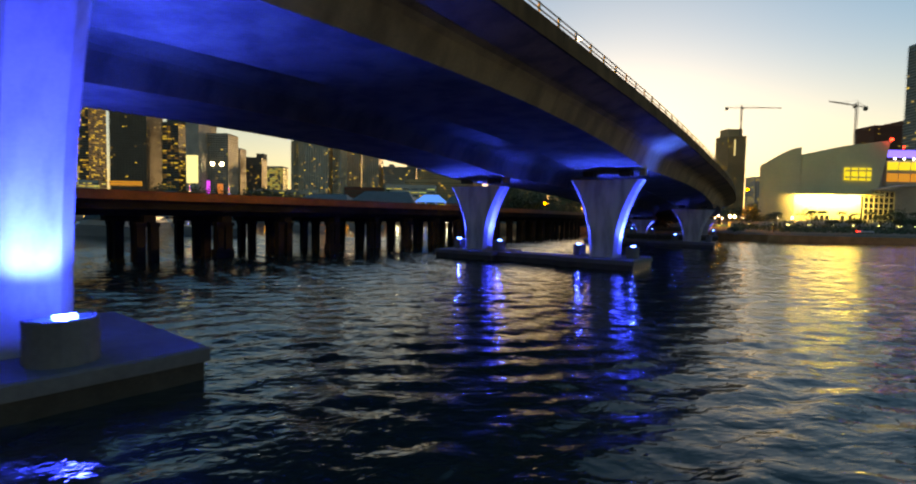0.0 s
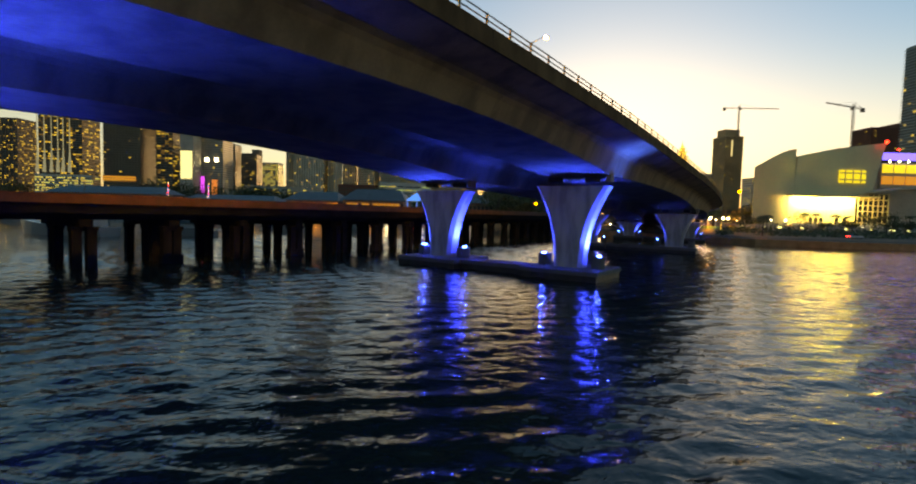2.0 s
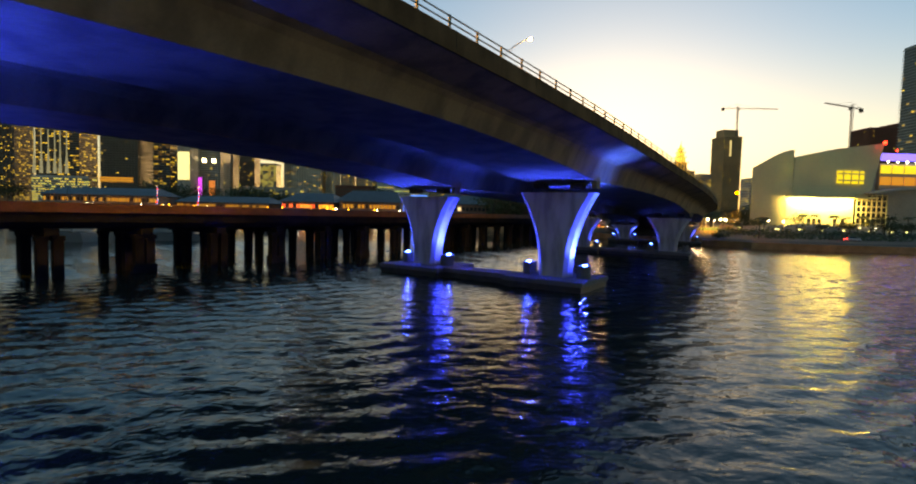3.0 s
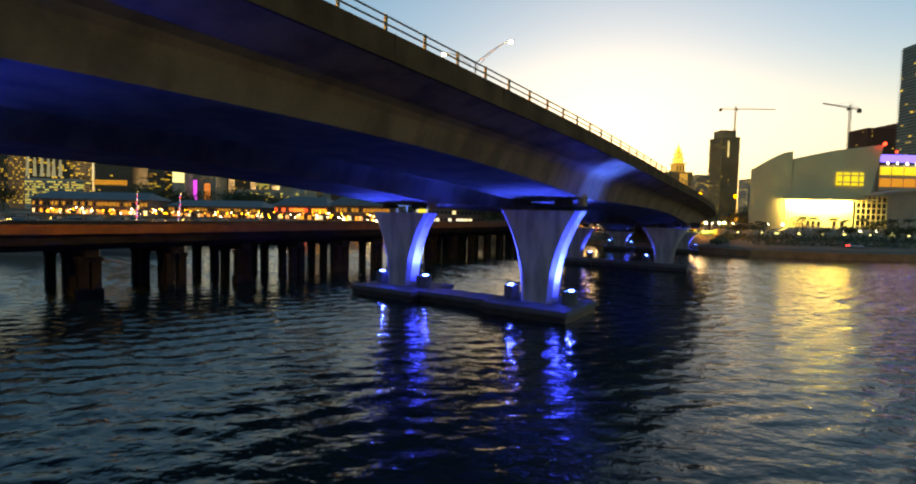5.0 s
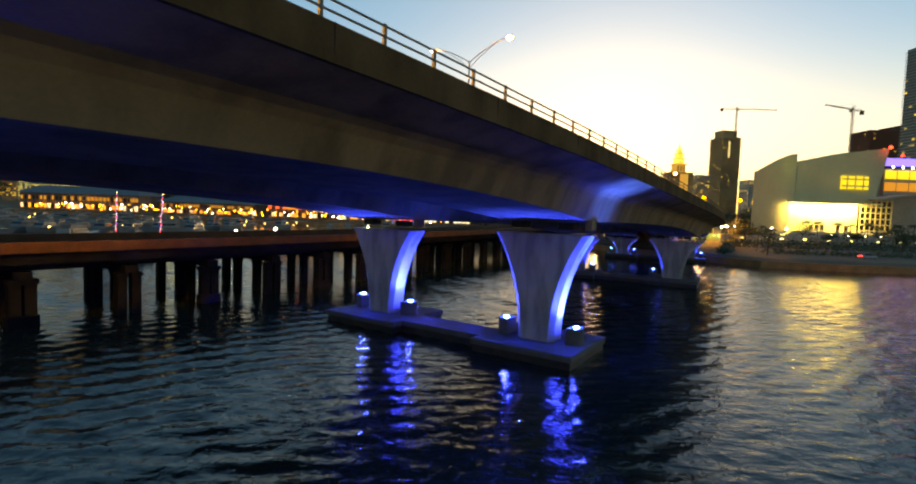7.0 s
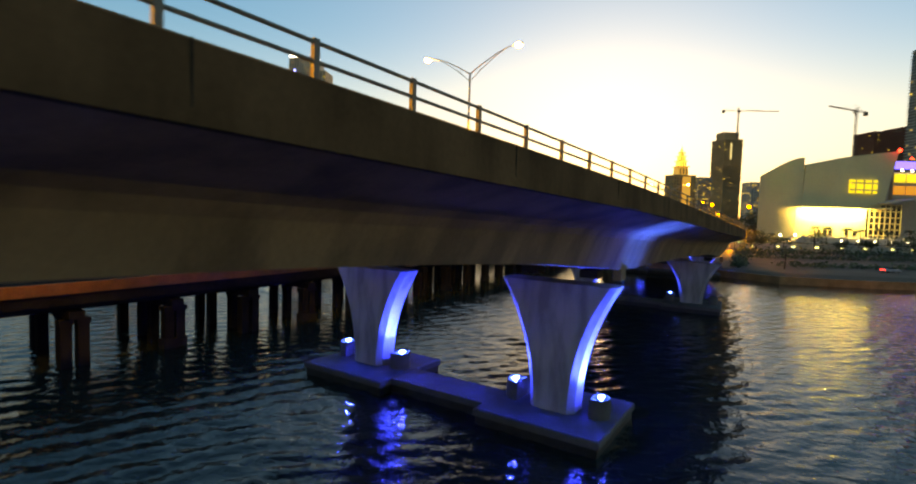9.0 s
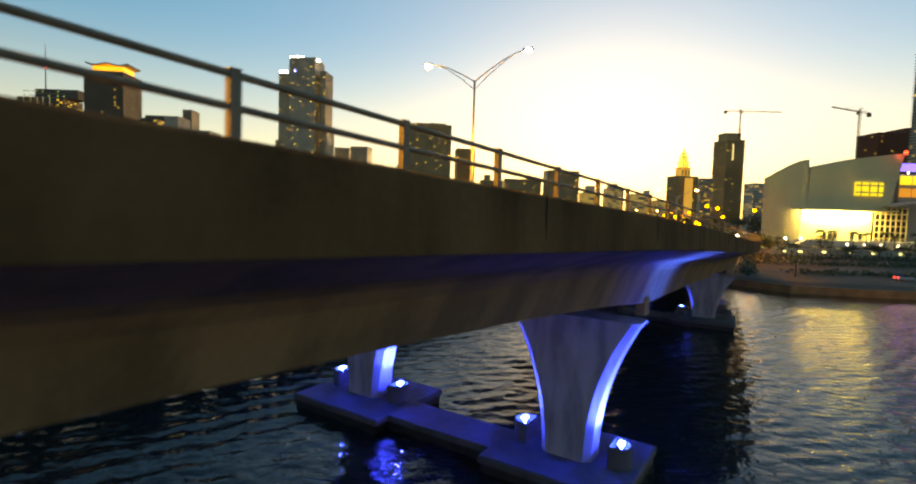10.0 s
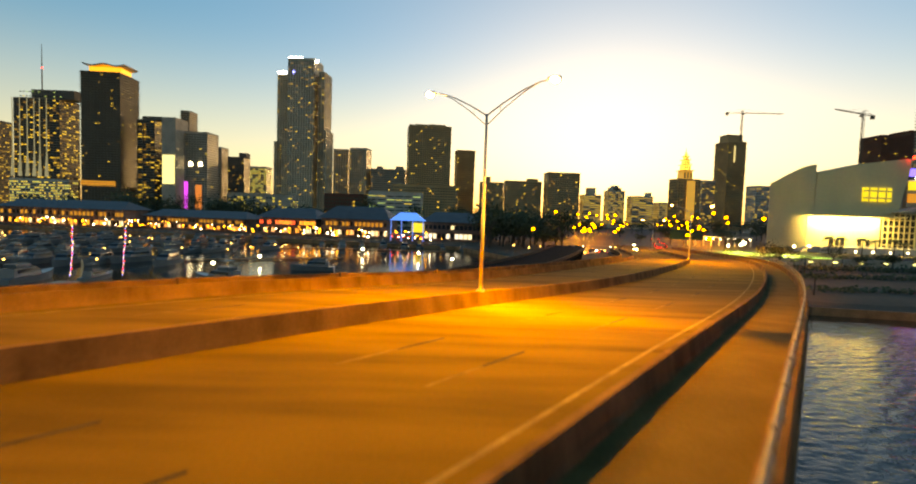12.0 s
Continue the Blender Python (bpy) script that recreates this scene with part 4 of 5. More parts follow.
# yellow light in the recess is put in as a glowing slab
part("balcony_recess", Geo().box((310, 390.2, 43.5), (20, 1.6, 9.5)), YELLOW_LIT, arena, "balcony recess with yellow light put in as glow")
for z in (41.0, 46.0):
    part("balcony_rail", Geo().box((310, 389.2, z), (20, 0.5, 0.8)), GREY_WALL, arena)
for x in (304, 310, 316):
    part("balcony_post", Geo().box((x, 389.3, 43.5), (0.5, 0.5, 10)), GREY_WALL, arena)
part("glass_hall", Geo().box((328, 398, 17), (24, 14, 28)), DARK_GLASS, arena, "glazed entrance hall")
for i in range(7):
    part("glazing_bar", Geo().box((316.4 + i * 3.9, 390.6, 17), (0.6, 0.6, 28)), ARENA_WALL, arena)
    part("glazing_bar", Geo().box((328, 390.5, 4 + i * 4.4), (24, 0.6, 0.6)), ARENA_WALL, arena)
part("canopy", Geo().loft([[(322, 380, 31), (322, 396, 31), (322, 396, 32), (322, 380, 32)], [(340, 378, 34), (340, 396, 34), (340, 396, 35.4), (340, 378, 35.4)], [(372, 380, 36), (372, 396, 36), (372, 396, 37.5), (372, 380, 37.5)]]), GREY_WALL, arena, "curved entrance canopy")
part("upper_storey", Geo().box((372, 412, 46), (60, 20, 20)), GREY_WALL, arena)
for i in range(6):
    for z in (42.5, 51.5):
        part("lit_window", Geo().box((346.5 + i * 9.6, 401.6, z), (8.4, 0.6, 6.4)), YELLOW_LIT if z > 50 else AMBER_LIT, arena, "yellow-lit storey window")
part("blue_band", Geo().box((372, 401, 61), (60, 2, 5.5)), BLUE_BAND, arena, "roof with blue light put in as glow band")
for i in range(8):
    part("roof_lamp", Geo().ball((346 + i * 7.5, 399.5, 57), 0.7), WHITE_GLOW, arena, "small white lamp")
part("beacon", Geo().ball((333, 388, 70), 1.3), RED_GLOW, arena, "red roof beacon")
part("beacon", Geo().ball((352, 399, 66), 0.9), RED_GLOW, arena, "red roof beacon")
wash = new("arena_wash_light", bpy.data.lights.new("arena_wash_light", "AREA"))
wash.data.shape, wash.data.size, wash.data.size_y, wash.data.energy, wash.data.color = "RECTANGLE", 50, 1.0, 30000, (1.0, 0.86, 0.32)
wash.matrix_world = look((288, 384.5, 26.8), (288, 392, 12))
# terrace, steps and sheds before the arena
terrace = thing("arena_terrace", "pale terrace with a balustrade in front of the arena", "terrace")
part("terrace_wall", Geo().box((310, 372, 4.6), (110, 12, 4.2)), PALE_WALL, terrace)
g = Geo()
for i in range(45):
    g.box((256 + i * 2.45, 366.3, 7.2), (0.3, 0.3, 1.2))
g.box((310, 366.3, 7.85), (110, 0.4, 0.25))
part("balustrade", g, PALE_WALL, terrace)
for i in range(7):
    part("step", Geo().box((248 - i * 1.2, 368, 6.2 - i * 0.55), (1.3, 8, 0.5)), PALE_WALL, terrace)
    part("step_light", Geo().ball((248 - i * 1.2, 363.6, 6.9 - i * 0.55), 0.28), WARM_DOT, terrace, "small amber step light")
arcade = thing("plaza_arcade", "low white plaza arcade hung with lamps", "pavilion", at=pose(215, 420, GROUND_Z))
part("roof", Geo().box((0, 0, 6.5), (50, 8, 1.0)), PALE_WALL, arcade)
for i in range(9):
    part("column", Geo().box((-24 + i * 6, -3, 3), (0.6, 0.6, 6.2)), PALE_WALL, arcade)
    part("lamp", Geo().ball((-22 + i * 5.6, -4.2, 5.2), 0.55), WHITE_GLOW, arcade, "round white lamp")

lawn = Geo()
lawn.add([(130, 262, 2.9), (205, 262, 2.9), (225, 310, 3.1), (185, 345, 3.1), (145, 320, 3.0)], [(0, 1, 2, 3, 4)])
tagged(part("lawn", lawn, GRASS), "green lawn beside the bridge ramp", "lawn", kind="structure")
# ---------------- the waterside market ----------------
def market(x, y, w, d, h, eave, turn, label, upper, lower, roofmat, bays):
    t = thing("market_hall", label, "market", "market halls", at=pose(x, y, GROUND_Z, 0, 0, turn))
    part("wall", Geo().box((0, 0, eave / 2), (w, d, eave)), MARKET_WALL, t)
    r = Geo()
    r.add([(-w / 2 - 2, -d / 2 - 3, eave), (w / 2 + 2, -d / 2 - 3, eave), (w / 2 + 2, d / 2 + 3, eave), (-w / 2 - 2, d / 2 + 3, eave), (-w / 2 + 6, 0, h), (w / 2 - 6, 0, h)],
          [(0, 1, 5, 4), (1, 2, 5), (2, 3, 4, 5), (3, 0, 4), (0, 3, 2, 1)])
    part("roof", r, roofmat, t, "low hipped roof")
    me1 = Geo().box((0, 0, 0), (w / bays * 0.78, 0.2, eave * 0.22)).mesh("upper_window", upper)
    me2 = Geo().box((0, 0, 0), (w / bays * 0.8, 0.2, eave * 0.26)).mesh("shop_front", lower)
    me3 = Geo().box((0, 0, 0), (0.4, 0.4, eave)).mesh("post", MARKET_WALL)
    for i in range(bays):
        u = -w / 2 + (i + 0.5) * w / bays
        part("upper_window", me1, upper, t, at=pose(u, -d / 2 - 0.15, eave * 0.72))
        part("shop_front", me2, lower, t, at=pose(u, -d / 2 - 0.15, eave * 0.24))
        part("post", me3, MARKET_WALL, t, at=pose(u + w / bays / 2, -d / 2 - 2.6, eave / 2))
    part("terrace", Geo().box((0, -d / 2 - 1.4, eave * 0.48), (w, 2.8, 0.5)), MARKET_WALL, t)
    return t


market(-268, 416, 100, 24, 18.5, 12.5, -8, "long market hall with a pale roof and amber windows", W_MARKET, W_SHOP, ROOF_GREY, 30)
market(-170, 412, 84, 20, 14, 9, -14, "low market hall behind palms", W_MARKET, W_SHOP, ROOF_GREY, 28)
market(-98, 396, 42, 24, 18, 11, -12, "market hall with a red awning and warm lamps", W_RED, W_SHOP, ROOF_GREY, 14)
market(-51, 386, 46, 24, 20.5, 12, -8, "market hall with a grey hipped roof", W_MARKET, W_SHOP, ROOF_GREY, 16)
market(15, 376, 40, 22, 18.5, 12, -4, "white market hall with narrow windows", W_DIM, W_WHITE_SHOP, ROOF_GREY, 14)
pav = thing("blue_pavilion", "open pavilion with a gabled roof lit bright blue", "pavilion", at=pose(-15.5, 356, GROUND_Z - 1.0))
r = Geo()
r.add([(-11, -6, 13.5), (11, -6, 13.5), (11, 8, 13.5), (-11, 8, 13.5), (-5, 1, 18.5), (5, 1, 18.5)], [(0, 1, 5, 4), (1, 2, 5), (2, 3, 4, 5), (3, 0, 4), (0, 3, 2, 1)])
# blue light on roof and posts is put into them as glow
part("roof", r, BLUE_ROOF, pav, "roof with blue light put in as glow")
for x in (-10, -3.5, 3.5, 10):
    part("post", Geo().box((x, -5, 6.8), (0.6, 0.6, 13.6)), BLUE_DIM, pav)
part("floor", Geo().box((0, 0, 4.6), (22, 12, 0.6)), MARKET_WALL, pav)
part("back_wall", Geo().box((6, 6, 9), (8, 0.5, 6)), YELLOW_LIT, pav, "yellow-lit back window")
for i in range(6):
    part("lamp", Geo().ball((-9 + 3.6 * i, -6, 3.6), 0.35), RED_GLOW, pav, "small red lamp")


# ---------------- boats and docks ----------------
def motor_yacht(L=14.0):
    """A white motor yacht seen from its bow or stern: hull, deck house, windows, flybridge and rail."""
    t = thing("motor_yacht", "white motor yacht moored at the marina", "boat", "marina boats")
    B = L * 0.3
    rings = []
    for i in range(9):
        u = i / 8
        k = (1 - max(0, (u - 0.45) / 0.55) ** 2.2)
        y = -L / 2 + L * u
        sh = 1.3 + 0.9 * u ** 2
        rings.append([(-B / 2 * k * 0.75 - 0.02, y, -0.4), (B / 2 * k * 0.75 + 0.02, y, -0.4), (B / 2 * k + 0.02, y + u * 0.8, sh), (-B / 2 * k - 0.02, y + u * 0.8, sh)])
    part("hull", Geo().loft(rings), BOAT_WHITE, t, "white hull")
    part("deck_house", Geo().loft([[(-B * 0.38, -L * 0.38, 1.4), (B * 0.38, -L * 0.38, 1.4), (B * 0.38, L * 0.18, 1.6), (-B * 0.38, L * 0.18, 1.6)], [(-B * 0.34, -L * 0.36, 3.2), (B * 0.34, -L * 0.36, 3.2), (B * 0.3, L * 0.05, 3.3), (-B * 0.3, L * 0.05, 3.3)]]), BOAT_WHITE, t)
    part("window_band", Geo().loft([[(-B * 0.39, -L * 0.3, 2.2), (B * 0.39, -L * 0.3, 2.2), (B * 0.37, L * 0.14, 2.3), (-B * 0.37, L * 0.14, 2.3)], [(-B * 0.365, -L * 0.3, 2.95), (B * 0.365, -L * 0.3, 2.95), (B * 0.33, L * 0.085, 3.0), (-B * 0.33, L * 0.085, 3.0)]]), DARK_GLASS, t, "dark wrap-round windows")
    part("flybridge", Geo().loft([[(-B * 0.3, -L * 0.3, 3.3), (B * 0.3, -L * 0.3, 3.3), (B * 0.24, -L * 0.02, 3.3), (-B * 0.24, -L * 0.02, 3.3)], [(-B * 0.33, -L * 0.32, 4.1), (B * 0.33, -L * 0.32, 4.1), (B * 0.26, L * 0.0, 4.0), (-B * 0.26, L * 0.0, 4.0)]]), BOAT_WHITE, t)
    part("hardtop", Geo().box((0, -L * 0.17, 5.6), (B * 0.6, L * 0.22, 0.16)), BOAT_WHITE, t)
    for x in (-B * 0.27, B * 0.27):
        for y in (-L * 0.26, -L * 0.08):
            part("hardtop_post", Geo().tube([(x, y, 4.0), (x * 0.95, y, 5.6)], 0.05, 5), STEEL, t)
    part("mast", Geo().tube([(0, -L * 0.2, 5.6), (0, -L * 0.22, 7.6)], [0.07, 0.03], 5), STEEL, t)
    return t


proto = motor_yacht()
rnd = random.Random(5)
first = True
spots = [(-139, 213), (-113, 200), (-110, 212), (-100, 215), (-85, 209), (-95, 164), (-82, 171), (-77, 284), (-96, 276), (-178, 303), (-156, 317)]
for row, (x0, y0, dx, dy, n) in enumerate(((-205, 226, 8.6, 2.6, 14), (-225, 262, 9.5, 3.0, 14), (-175, 188, 8.8, 2.0, 9), (-250, 300, 10, 2.0, 16), (-70, 312, 11, 0.5, 9))):
    for i in range(n):
        if rnd.random() < 0.82:
            spots.append((x0 + dx * i + rnd.uniform(-1.5, 1.5), y0 + dy * i + rnd.uniform(-2, 2)))
for x, y in spots:
    k = rnd.uniform(0.75, 1.2)
    m = pose(x, y, 0.05, 0, 0, rnd.choice((180, 178, 190, 5, 170)) + rnd.uniform(-8, 8)) @ Matrix.Diagonal((k, k, k, 1))
    if first:
        proto.matrix_basis = m
        first = False
    else:
        c = copy_thing(proto, pose(0, 0, 0))
        c.matrix_basis = m
for x, y, k, a in ((-77, 112, 1.5, 82), (-57, 122, 1.2, 100), (-50, 172, 1.1, 70), (-34, 206, 1.0, 95)):
    c = copy_thing(proto, pose(0, 0, 0))
    c.matrix_basis = pose(x, y, 0.05, 0, 0, a) @ Matrix.Diagonal((k, k, k, 1))
    tagged(c, "large white motor yacht moored behind the trestle bridge")
for x, y, L, a in ((-150, 214, 120, 17), (-165, 256, 130, 17), (-180, 290, 140, 10), (-35, 300, 90, 4), (-60, 236, 60, 28)):
    d = thing("dock", "floating timber dock with white posts", "dock", "marina docks", at=pose(x, y, 0, 0, 0, a))
    part("planking", Geo().box((0, 0, 0.45), (L, 2.4, 0.35)), SEAWALL, d)
    for i in range(int(L / 12)):
        part("post", Geo().tube([(-L / 2 + 6 + 12 * i, 1.1, -1), (-L / 2 + 6 + 12 * i, 1.1, 2.2)], 0.16, 6), BOAT_WHITE, d)


def dock_lamp(x, y, z, mat, r=0.3, name="dock_lamp", label="dock lamp on a thin post", pole=True, ground=0.5, group="dock lamps"):
    t = thing(name, label, "lamp", group, at=pose(x, y, ground))
    part("post", Geo().tube([(0, 0, 0), (0, 0, z - ground)], 0.07, 5), STEEL, t)
    part("lamp_globe", Geo().ball((0, 0, z - ground), r, 8, 5), mat, t, "glowing lamp globe")
    return t


for x, y in ((-63, 196), (-58, 222), (-29, 272), (-2, 260), (13, 236)):
    dock_lamp(x, y, 2.6, COOL_GLOW, 0.55, label="white-green dock lamp on a thin post")
for i in range(46):
    dock_lamp(rnd.uniform(-230, -60), rnd.uniform(185, 315), rnd.uniform(2.0, 4.0), WARM_DOT, 0.28)
# lamps along the quay before the market, warm with some white
SHORE_RUN = [(-300, 394), (-240, 381), (-190, 370), (-130, 356), (-88, 346), (-40, 336), (10, 326)]
for i in range(150):
    u = rnd.random() * (len(SHORE_RUN) - 1)
    j = int(u)
    a, b = SHORE_RUN[j], SHORE_RUN[j + 1]
    x, y = a[0] + (b[0] - a[0]) * (u - j), a[1] + (b[1] - a[1]) * (u - j)
    dock_lamp(x, y + rnd.uniform(3, 14), rnd.uniform(4.5, 9), WHITE_GLOW if rnd.random() < 0.35 else WARM_GLOW, rnd.uniform(0.25, 0.6), "quay_lamp", "quay lamp on a post before the market", ground=GROUND_Z - 0.3, group="quay lamps")
# two masts strung with coloured bulbs
for x, y in ((-87, 168), (-76, 172)):
    t = thing("strung_mast", "boat mast strung with coloured fairy lights", "mast", "strung masts", at=pose(x, y, 0.8))
    part("pole", Geo().tube([(0, 0, 0), (0.8, 0, 14)], 0.06, 5), STEEL, t)
    for i in range(26):
        part("bulb", Geo().ball((0.8 * i / 26 + rnd.uniform(-0.2, 0.2), 0, 0.6 + i * 0.52), 0.13, 6, 4), (BLUE_DOT, WARM_DOT, BLUE_DOT, RED_GLOW)[i % 4], t)


# ---------------- trees and palms ----------------
def palm(h=9.0, seed=1):
    r = random.Random(seed)
    t = thing("palm_tree", "dark palm tree on the shore", "tree", "palm trees")
    part("trunk", Geo().tube([(0, 0, 0), (0.15, 0, h * 0.4), (0.1, 0.1, h)], [0.26, 0.2, 0.16], 7), BARK, t)
    g = Geo()
    for i in range(18):
        a = 2 * math.pi * i / 18 + r.uniform(-0.15, 0.15)
        lift, L = r.uniform(0.1, 1.1), r.uniform(2.6, 3.6)
        prev = None
        for k in range(7):
            u = k / 6
            x = L * u * math.cos(lift * 0.7)
            z = h + L * (u * math.sin(lift) - 0.75 * u * u)
            wd = 0.55 * math.sin(math.pi * (0.1 + 0.85 * u)) * (1.0 if k % 2 else 0.7)
            ca, sa = math.cos(a), math.sin(a)
            q = [(0.1 + x * ca - wd * sa, 0.1 + x * sa + wd * ca, z - 0.25), (0.1 + x * ca, 0.1 + x * sa, z), (0.1 + x * ca + wd * sa, 0.1 + x * sa - wd * ca, z - 0.25)]
            if prev:
                g.add(prev + q, [(0, 1, 4, 3), (1, 2, 5, 4)])
            prev = q
    part("crown", g, LEAF, t, "drooping palm fronds")
    return t


def tree(h=9.0, spread=4.5, seed=1):
    r = random.Random(seed)
    t = thing("tree", "dark leafy shade tree on the shore", "tree", "shade trees")
    g = Geo()
    g.tube([(0, 0, 0), (0.1, 0, h * 0.25), (0, 0.1, h * 0.5)], [0.35, 0.27, 0.18], 7)
    tips = []
    for i in range(7):
        a = 2 * math.pi * i / 7 + r.uniform(-0.3, 0.3)
        e = (spread * 0.6 * math.cos(a), spread * 0.6 * math.sin(a), h * r.uniform(0.6, 0.85))
        g.tube([(0, 0, h * r.uniform(0.25, 0.45)), (e[0] * 0.5, e[1] * 0.5, e[2] * 0.8), e], [0.14, 0.09, 0.04], 5)
        tips.append(e)
    tips.append((0, 0, h * 0.9))
    part("trunk", g, BARK, t)
    g = Geo()
    for c in tips:
        for i in range(60):
            d = Vector((r.gauss(0, 1), r.gauss(0, 1), r.gauss(0, 0.7))) * spread * 0.26
            p = Vector(c) + d
            s = r.uniform(0.25, 0.55)
            u = Vector((r.gauss(0, 1), r.gauss(0, 1), r.gauss(0, 1))).normalized() * s
            v = u.orthogonal().normalized() * s * 0.7
            g.add([p - u, p + v, p + u, p - v], [(0, 1, 2, 3)])
    part("crown", g, LEAF, t, "uneven crown of small leaves")
    return t


palms = [palm(8.5, 1), palm(10.5, 2), palm(7.5, 3)]
trees = [tree(10, 5.5, 4), tree(13, 7, 5), tree(7, 4, 6)]
used = set()


def plant(kinds, x, y, z, k=1.0):
    j = rnd.randrange(len(kinds))
    m = pose(x, y, z, 0, 0, rnd.uniform(0, 360)) @ Matrix.Diagonal((k, k, k * rnd.uniform(0.85, 1.15), 1))
    o = kinds[j]
    if o.name in used:
        o = copy_thing(o, pose(0, 0, 0))
    else:
        used.add(o.name)
    o.matrix_basis = m


for i in range(11):
    plant(palms, 246 + i * 10 + rnd.uniform(-2, 2), 348 + rnd.uniform(-4, 4), GROUND_Z + 0.2, 1.2)
for i in range(34):
    plant(palms if i % 3 else trees, rnd.uniform(125, 330), rnd.uniform(205, 280), GROUND_Z, rnd.uniform(0.45, 0.8))
for i in range(26):
    plant(trees, 150 + i * 8 + rnd.uniform(-3, 3), 262 + rnd.uniform(-6, 14), GROUND_Z - 0.3, rnd.uniform(0.5, 0.75))
for i in range(12):
    plant(palms if i % 2 else trees, rnd.uniform(150, 215), rnd.uniform(385, 450), GROUND_Z, rnd.uniform(0.9, 1.3))
for i in range(34):
    plant(trees, rnd.uniform(32, 76), rnd.uniform(310, 400), GROUND_Z, rnd.uniform(1.2, 1.9))
for i in range(14):
    dock_lamp(rnd.uniform(40, 96), rnd.uniform(262, 300), rnd.uniform(3.5, 7.5), WARM_DOT if i % 3 else WHITE_GLOW, rnd.uniform(0.25, 0.45), "car_park_lamp", "small lamp on a post in the car park", ground=GROUND_Z, group="car park lamps")
for i in range(30):
    plant(trees, rnd.uniform(-260, -130), rnd.uniform(432, 470), GROUND_Z, rnd.uniform(1.4, 2.1))
for i in range(46):
    plant(trees, rnd.uniform(-560, 60), rnd.uniform(540, 640), GROUND_Z, rnd.uniform(1.3, 2.2))
for i in range(40):
    plant(trees, rnd.uniform(95, 470), rnd.uniform(520, 700), GROUND_Z, rnd.uniform(1.0, 1.8))
plant(palms, 108, 166, GROUND_Z, 0.8)

# ---------------- the street beyond the bridge ----------------
x, y, h = line(300)
g = Geo()
fx, fy = math.cos(h), math.sin(h)
g.add([(x - fy * -17, y + fx * -17, 3.05), (x - fy * 17, y + fx * 17, 3.05), (x + fx * 700 - fy * 17, y + fy * 700 + fx * 17, 3.05), (x + fx * 700 + fy * 17, y + fy * 700 - fx * 17, 3.05)], [(0, 1, 2, 3)])
tagged(part("road", g, ASPHALT), "dark city street beyond the bridge ramp", "road", kind="structure")
for i in range(64):
    s = 225 + 8.5 * i + rnd.uniform(-5, 5)
    w = rnd.choice((-1, 1)) * rnd.uniform(18, 60)
    xx, yy, _ = plan(s, w, 0)
    hgt = rnd.uniform(9, 13) if i % 3 else rnd.uniform(16, 24)
    t = thing("street_light", "tall sodium mast light along the city street" if hgt > 14 else "sodium street light along the city street", "street lamp", "city street lights", at=pose(xx, yy, GROUND_Z))
    part("pole", Geo().tube([(0, 0, 0), (0, 0, hgt)], [0.16, 0.08], 6), STEEL, t)
    # heads are made too large, so their shape holds the lamps' glare
    part("lamp_head", Geo().ball((0, 0, hgt), 0.8 + 0.04 * (i % 5) + 0.006 * i, 8, 5, 0.8), STREET_GLOW, t, "glowing sodium head, oversized to hold its glare")
    if i % 5 == 0 and i < 45:
        li = new("street_sodium_light", bpy.data.lights.new("street_sodium_light", "SPOT"))
        li.data.energy, li.data.color, li.data.spot_size, li.data.spot_blend, li.data.shadow_soft_size = 52000, (1.0, 0.40, 0.02), radians(165), 0.5, 0.4
        li.matrix_world = pose(xx, yy, GROUND_Z + hgt - 1.6)
for x, y in ((190, 340), (205, 318), (196, 352), (175, 318), (158, 300), (222, 330)):
    dock_lamp(x, y, 8.5, WHITE_GLOW, 0.7, "plaza_lamp", "white plaza lamp on a post", ground=GROUND_Z + 0.2, group="plaza lamps")
for x, y in ((190, 340), (175, 318), (205, 318)):
    li = new("plaza_light", bpy.data.lights.new("plaza_light", "SPOT"))
    li.data.energy, li.data.color, li.data.spot_size, li.data.spot_blend, li.data.shadow_soft_size = 38000, (0.9, 1.0, 0.45), radians(165), 0.5, 0.4
    li.matrix_world = pose(x, y, GROUND_Z + 7.6)
for i in range(8):
    dock_lamp(266 + i * 11, 350, 5.0, WHITE_GLOW, 0.55, "palm_uplight", "bright lamp at the foot of a palm", ground=GROUND_Z + 0.2, group="palm lights")


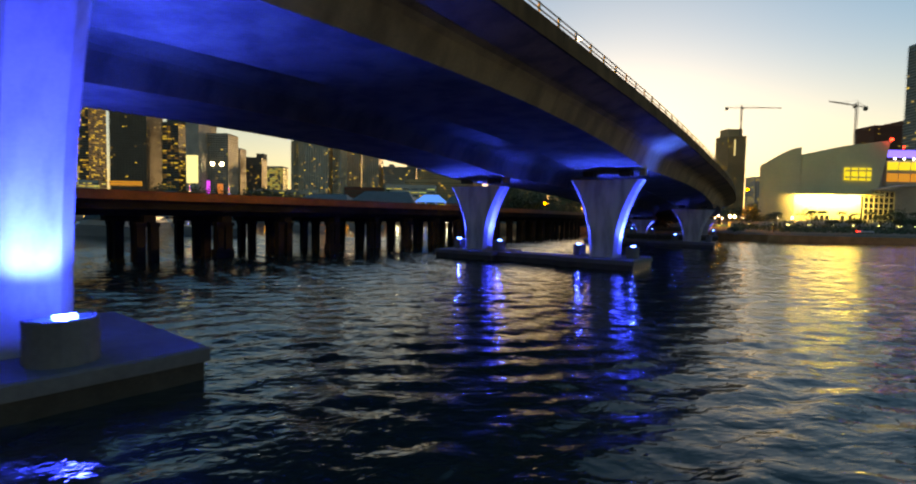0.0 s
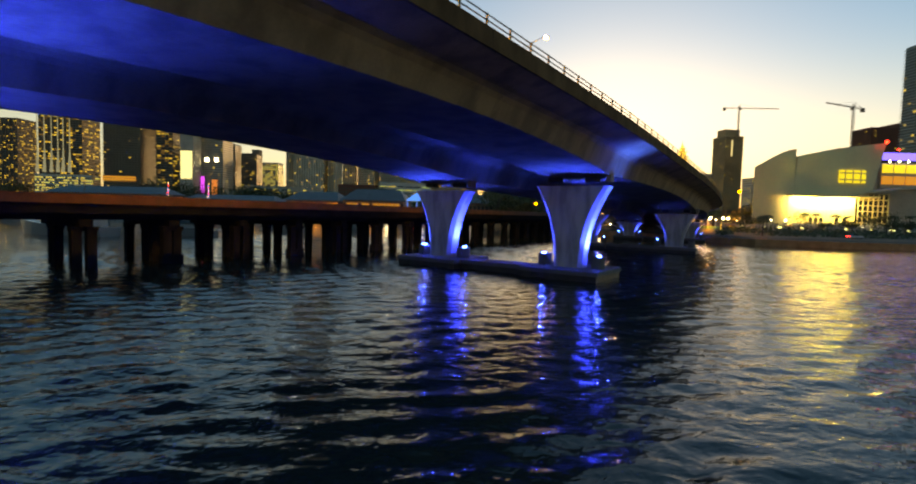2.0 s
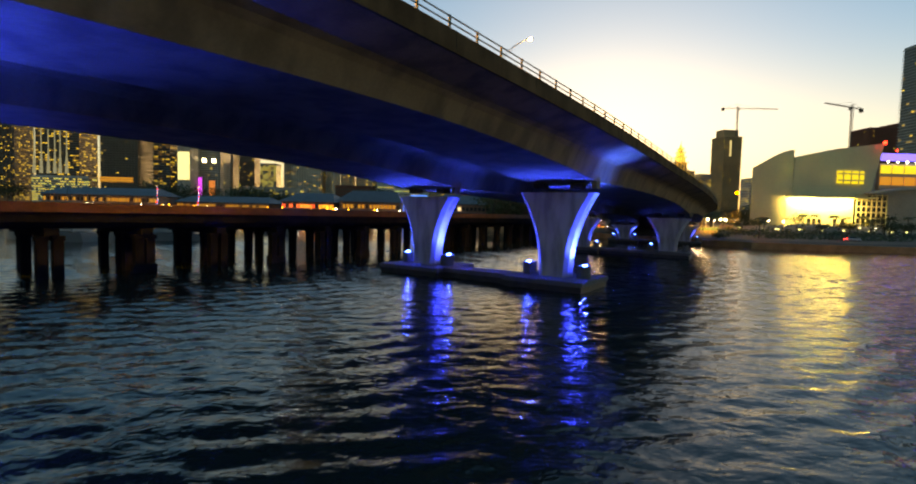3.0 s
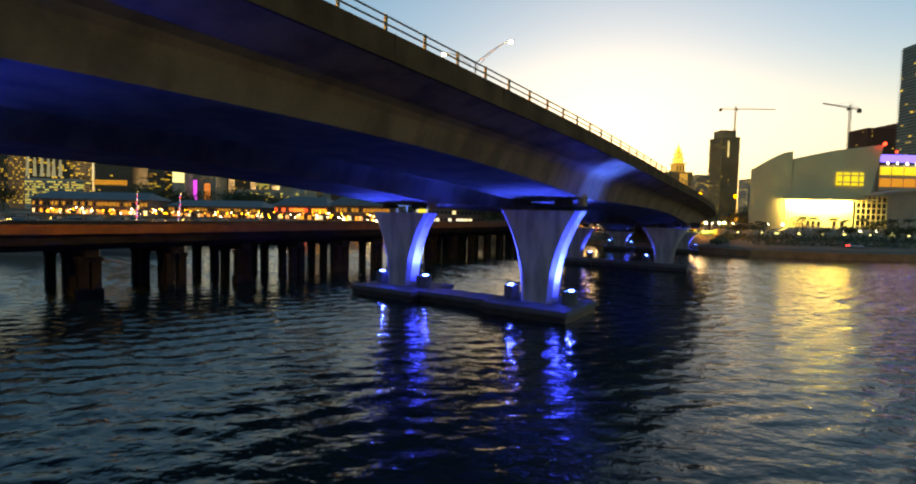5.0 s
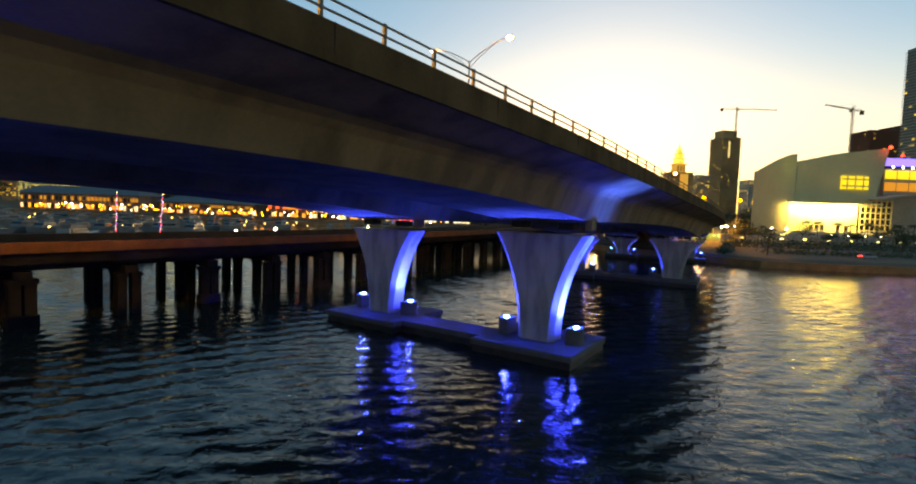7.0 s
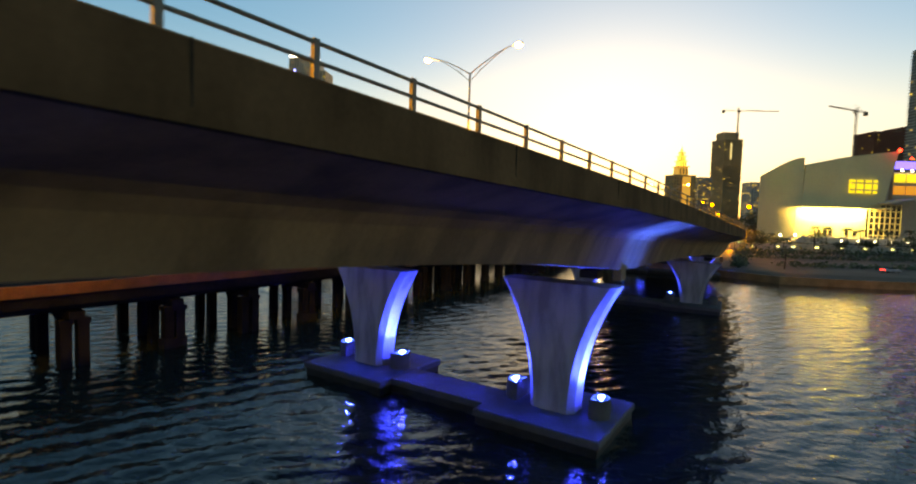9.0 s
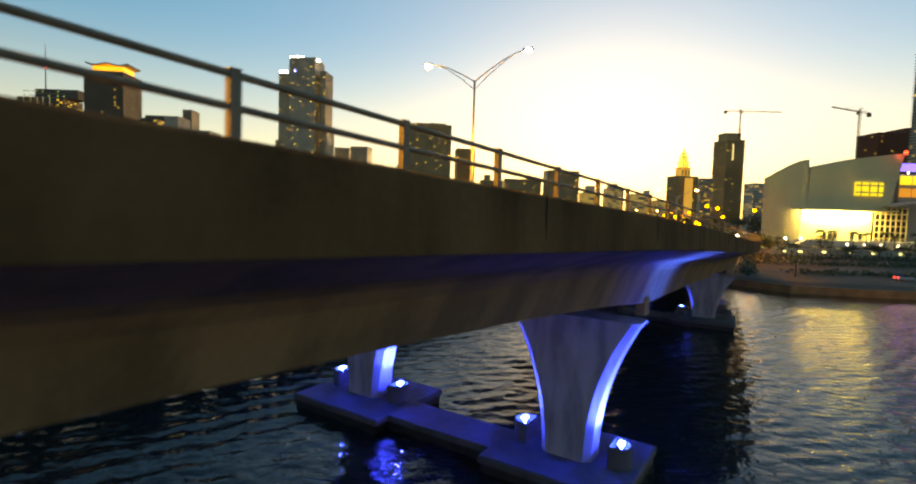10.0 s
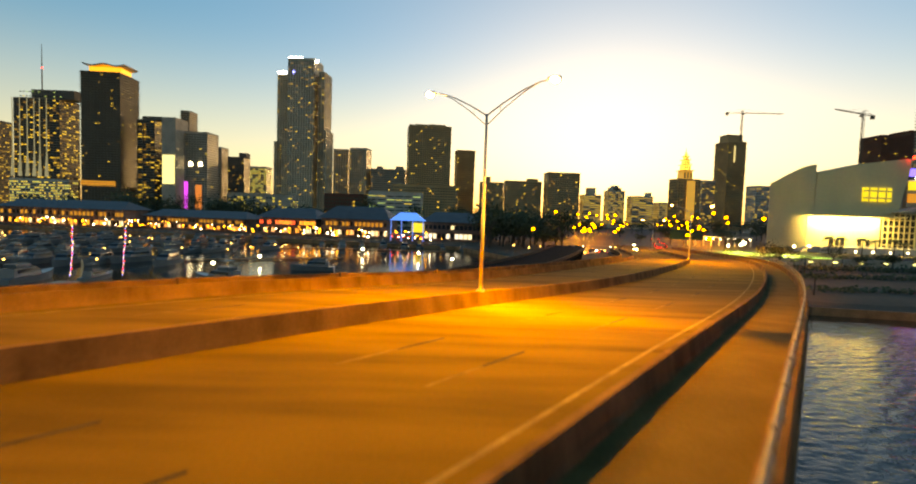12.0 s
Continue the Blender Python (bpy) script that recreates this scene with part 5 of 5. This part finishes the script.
def car(x, y, z, turn, front, paint):
    t = thing("car", "car with lights on in the evening street" if front else "car with red tail lights in the street", "car", "cars", at=pose(x, y, z, 0, 0, turn))
    body = [[(-0.9, u, 0.35), (0.9, u, 0.35), (0.92, u, hh * 0.8), (0.75, u, hh), (-0.75, u, hh), (-0.92, u, hh * 0.8)] for u, hh in ((-2.2, 0.75), (-1.9, 0.95), (-0.9, 1.0), (1.3, 1.0), (2.0, 0.95), (2.25, 0.8))]
    part("body", Geo().loft(body), paint, t)
    part("cabin", Geo().loft([[(-0.78, -0.95, 0.98), (0.78, -0.95, 0.98), (0.78, 1.5, 0.98), (-0.78, 1.5, 0.98)], [(-0.62, -0.3, 1.45), (0.62, -0.3, 1.45), (0.62, 1.0, 1.45), (-0.62, 1.0, 1.45)]]), DARK_GLASS, t)
    for a in (-0.8, 0.8):
        for b in (-1.4, 1.4):
            part("wheel", Geo().tube([(a - 0.1, b, 0.32), (a + 0.1, b, 0.32)], 0.32, 10), RUBBER, t)
    for a in (-0.62, 0.62):
        part("headlight", Geo().ball((a, -2.22, 0.68), 0.24 if front else 0.1, 6, 4), HEADLIGHT if front else RUBBER, t)
        part("tail_light", Geo().ball((a, 2.24, 0.75), 0.12 if front else 0.2, 6, 4), RED_GLOW, t)


def on_road(s, w):
    x, y, z = at(s, w, 0.04)
    return x, y, z, math.degrees(line(s)[2]) - 90


car(*on_road(196, -7), True, PAINT_DARK)
car(*on_road(330, -8), True, PAINT_DARK)
for s, w in ((262, 5), (285, 9), (318, 5), (340, 12), (362, 5), (372, 12), (392, 9), (430, 5), (460, 12)):
    x, y, z, a = on_road(s, w)
    car(x, y, z, a + 180, False, PAINT_DARK)
for i in range(16):
    car(rnd.uniform(66, 92), rnd.uniform(280, 335), GROUND_Z + 0.15, rnd.uniform(0, 360), i % 3 == 0, PAINT_PALE if i % 2 else PAINT_DARK)
for x in (138, 171, 205):
    car(x, 166 + (x - 170) * 0.02, GROUND_Z - 0.1, 88, False, PAINT_PALE)
sign = thing("road_sign_gantry", "green overhead road sign on two posts", "road sign", at=pose(*plan(360, 26, 3.0), 0, 0, -12))
part("panel", Geo().box((0, 0, 8), (22, 0.3, 6.5)), SIGN_GREEN, sign, "green sign panel")
for a in (-10, 10):
    part("post", Geo().tube([(a, 0.3, 0), (a, 0.3, 8)], 0.2, 6), STEEL, sign)

# boxes on the far parapet
for s in (-38, -24, -10, 4, 18, 32, 46, 60, 74):
    x, y, z = at(s, -16.4, 0.3)
    b = thing("junction_box", "small concrete box against the bridge parapet", "box", "parapet boxes", at=pose(x, y, z - 0.28, 0, 0, math.degrees(line(s)[2])))
    part("case", Geo().box((0, 0, 0.5), (0.55, 0.35, 0.95)), BARRIER, b)

# hedges and low planting on the slope behind the seawall
def hedge(x0, y0, x1, y1, h, n, seed):
    r = random.Random(seed)
    g = Geo()
    for i in range(n):
        u = r.random()
        p = Vector((x0 + (x1 - x0) * u + r.gauss(0, 0.8), y0 + (y1 - y0) * u + r.gauss(0, 1.2), GROUND_Z + abs(r.gauss(0, 0.5)) * h))
        s = r.uniform(0.3, 0.7)
        a = Vector((r.gauss(0, 1), r.gauss(0, 1), r.gauss(0, 1))).normalized() * s
        q = a.orthogonal().normalized() * s * 0.8
        g.add([p - a, p + q, p + a, p - q], [(0, 1, 2, 3)])
    return tagged(part("hedge", g, LEAF), "dark clipped hedge on the shore", "hedge", kind="stuff")


hedge(112, 176, 330, 182, 1.2, 2200, 1)
hedge(120, 208, 330, 222, 1.8, 2600, 2)
hedge(135, 236, 330, 250, 2.6, 3200, 3)
hedge(96, 168, 150, 260, 1.6, 1500, 4)
wall = thing("garden_wall", "low dark retaining wall with lamps on the shore", "wall", at=pose(232, 262, GROUND_Z, 0, 0, 3))
part("wall_face", Geo().box((0, 0, 1.6), (180, 1.0, 3.4)), GREY_WALL, wall)
for i in range(14):
    part("wall_lamp", Geo().box((-80 + i * 11.5 + rnd.uniform(-3, 3), -0.6, 1.9), (rnd.uniform(0.8, 2.6), 0.2, 0.4)), WALL_LAMP, wall, "yellow-green wall lamp")

# joints in the outer parapet
joint_mesh = Geo().box((0, 0, 0), (0.03, 0.02, 1.22)).mesh("joint", BLACK_LINE)
s = -58.6
while s < 120:
    x, y, z = at(s, 16.955, 0.28)
    part("parapet_joint", joint_mesh, BLACK_LINE, bridge, at=pose(x, y, z, 0, 0, math.degrees(line(s)[2])))
    s += 9.1
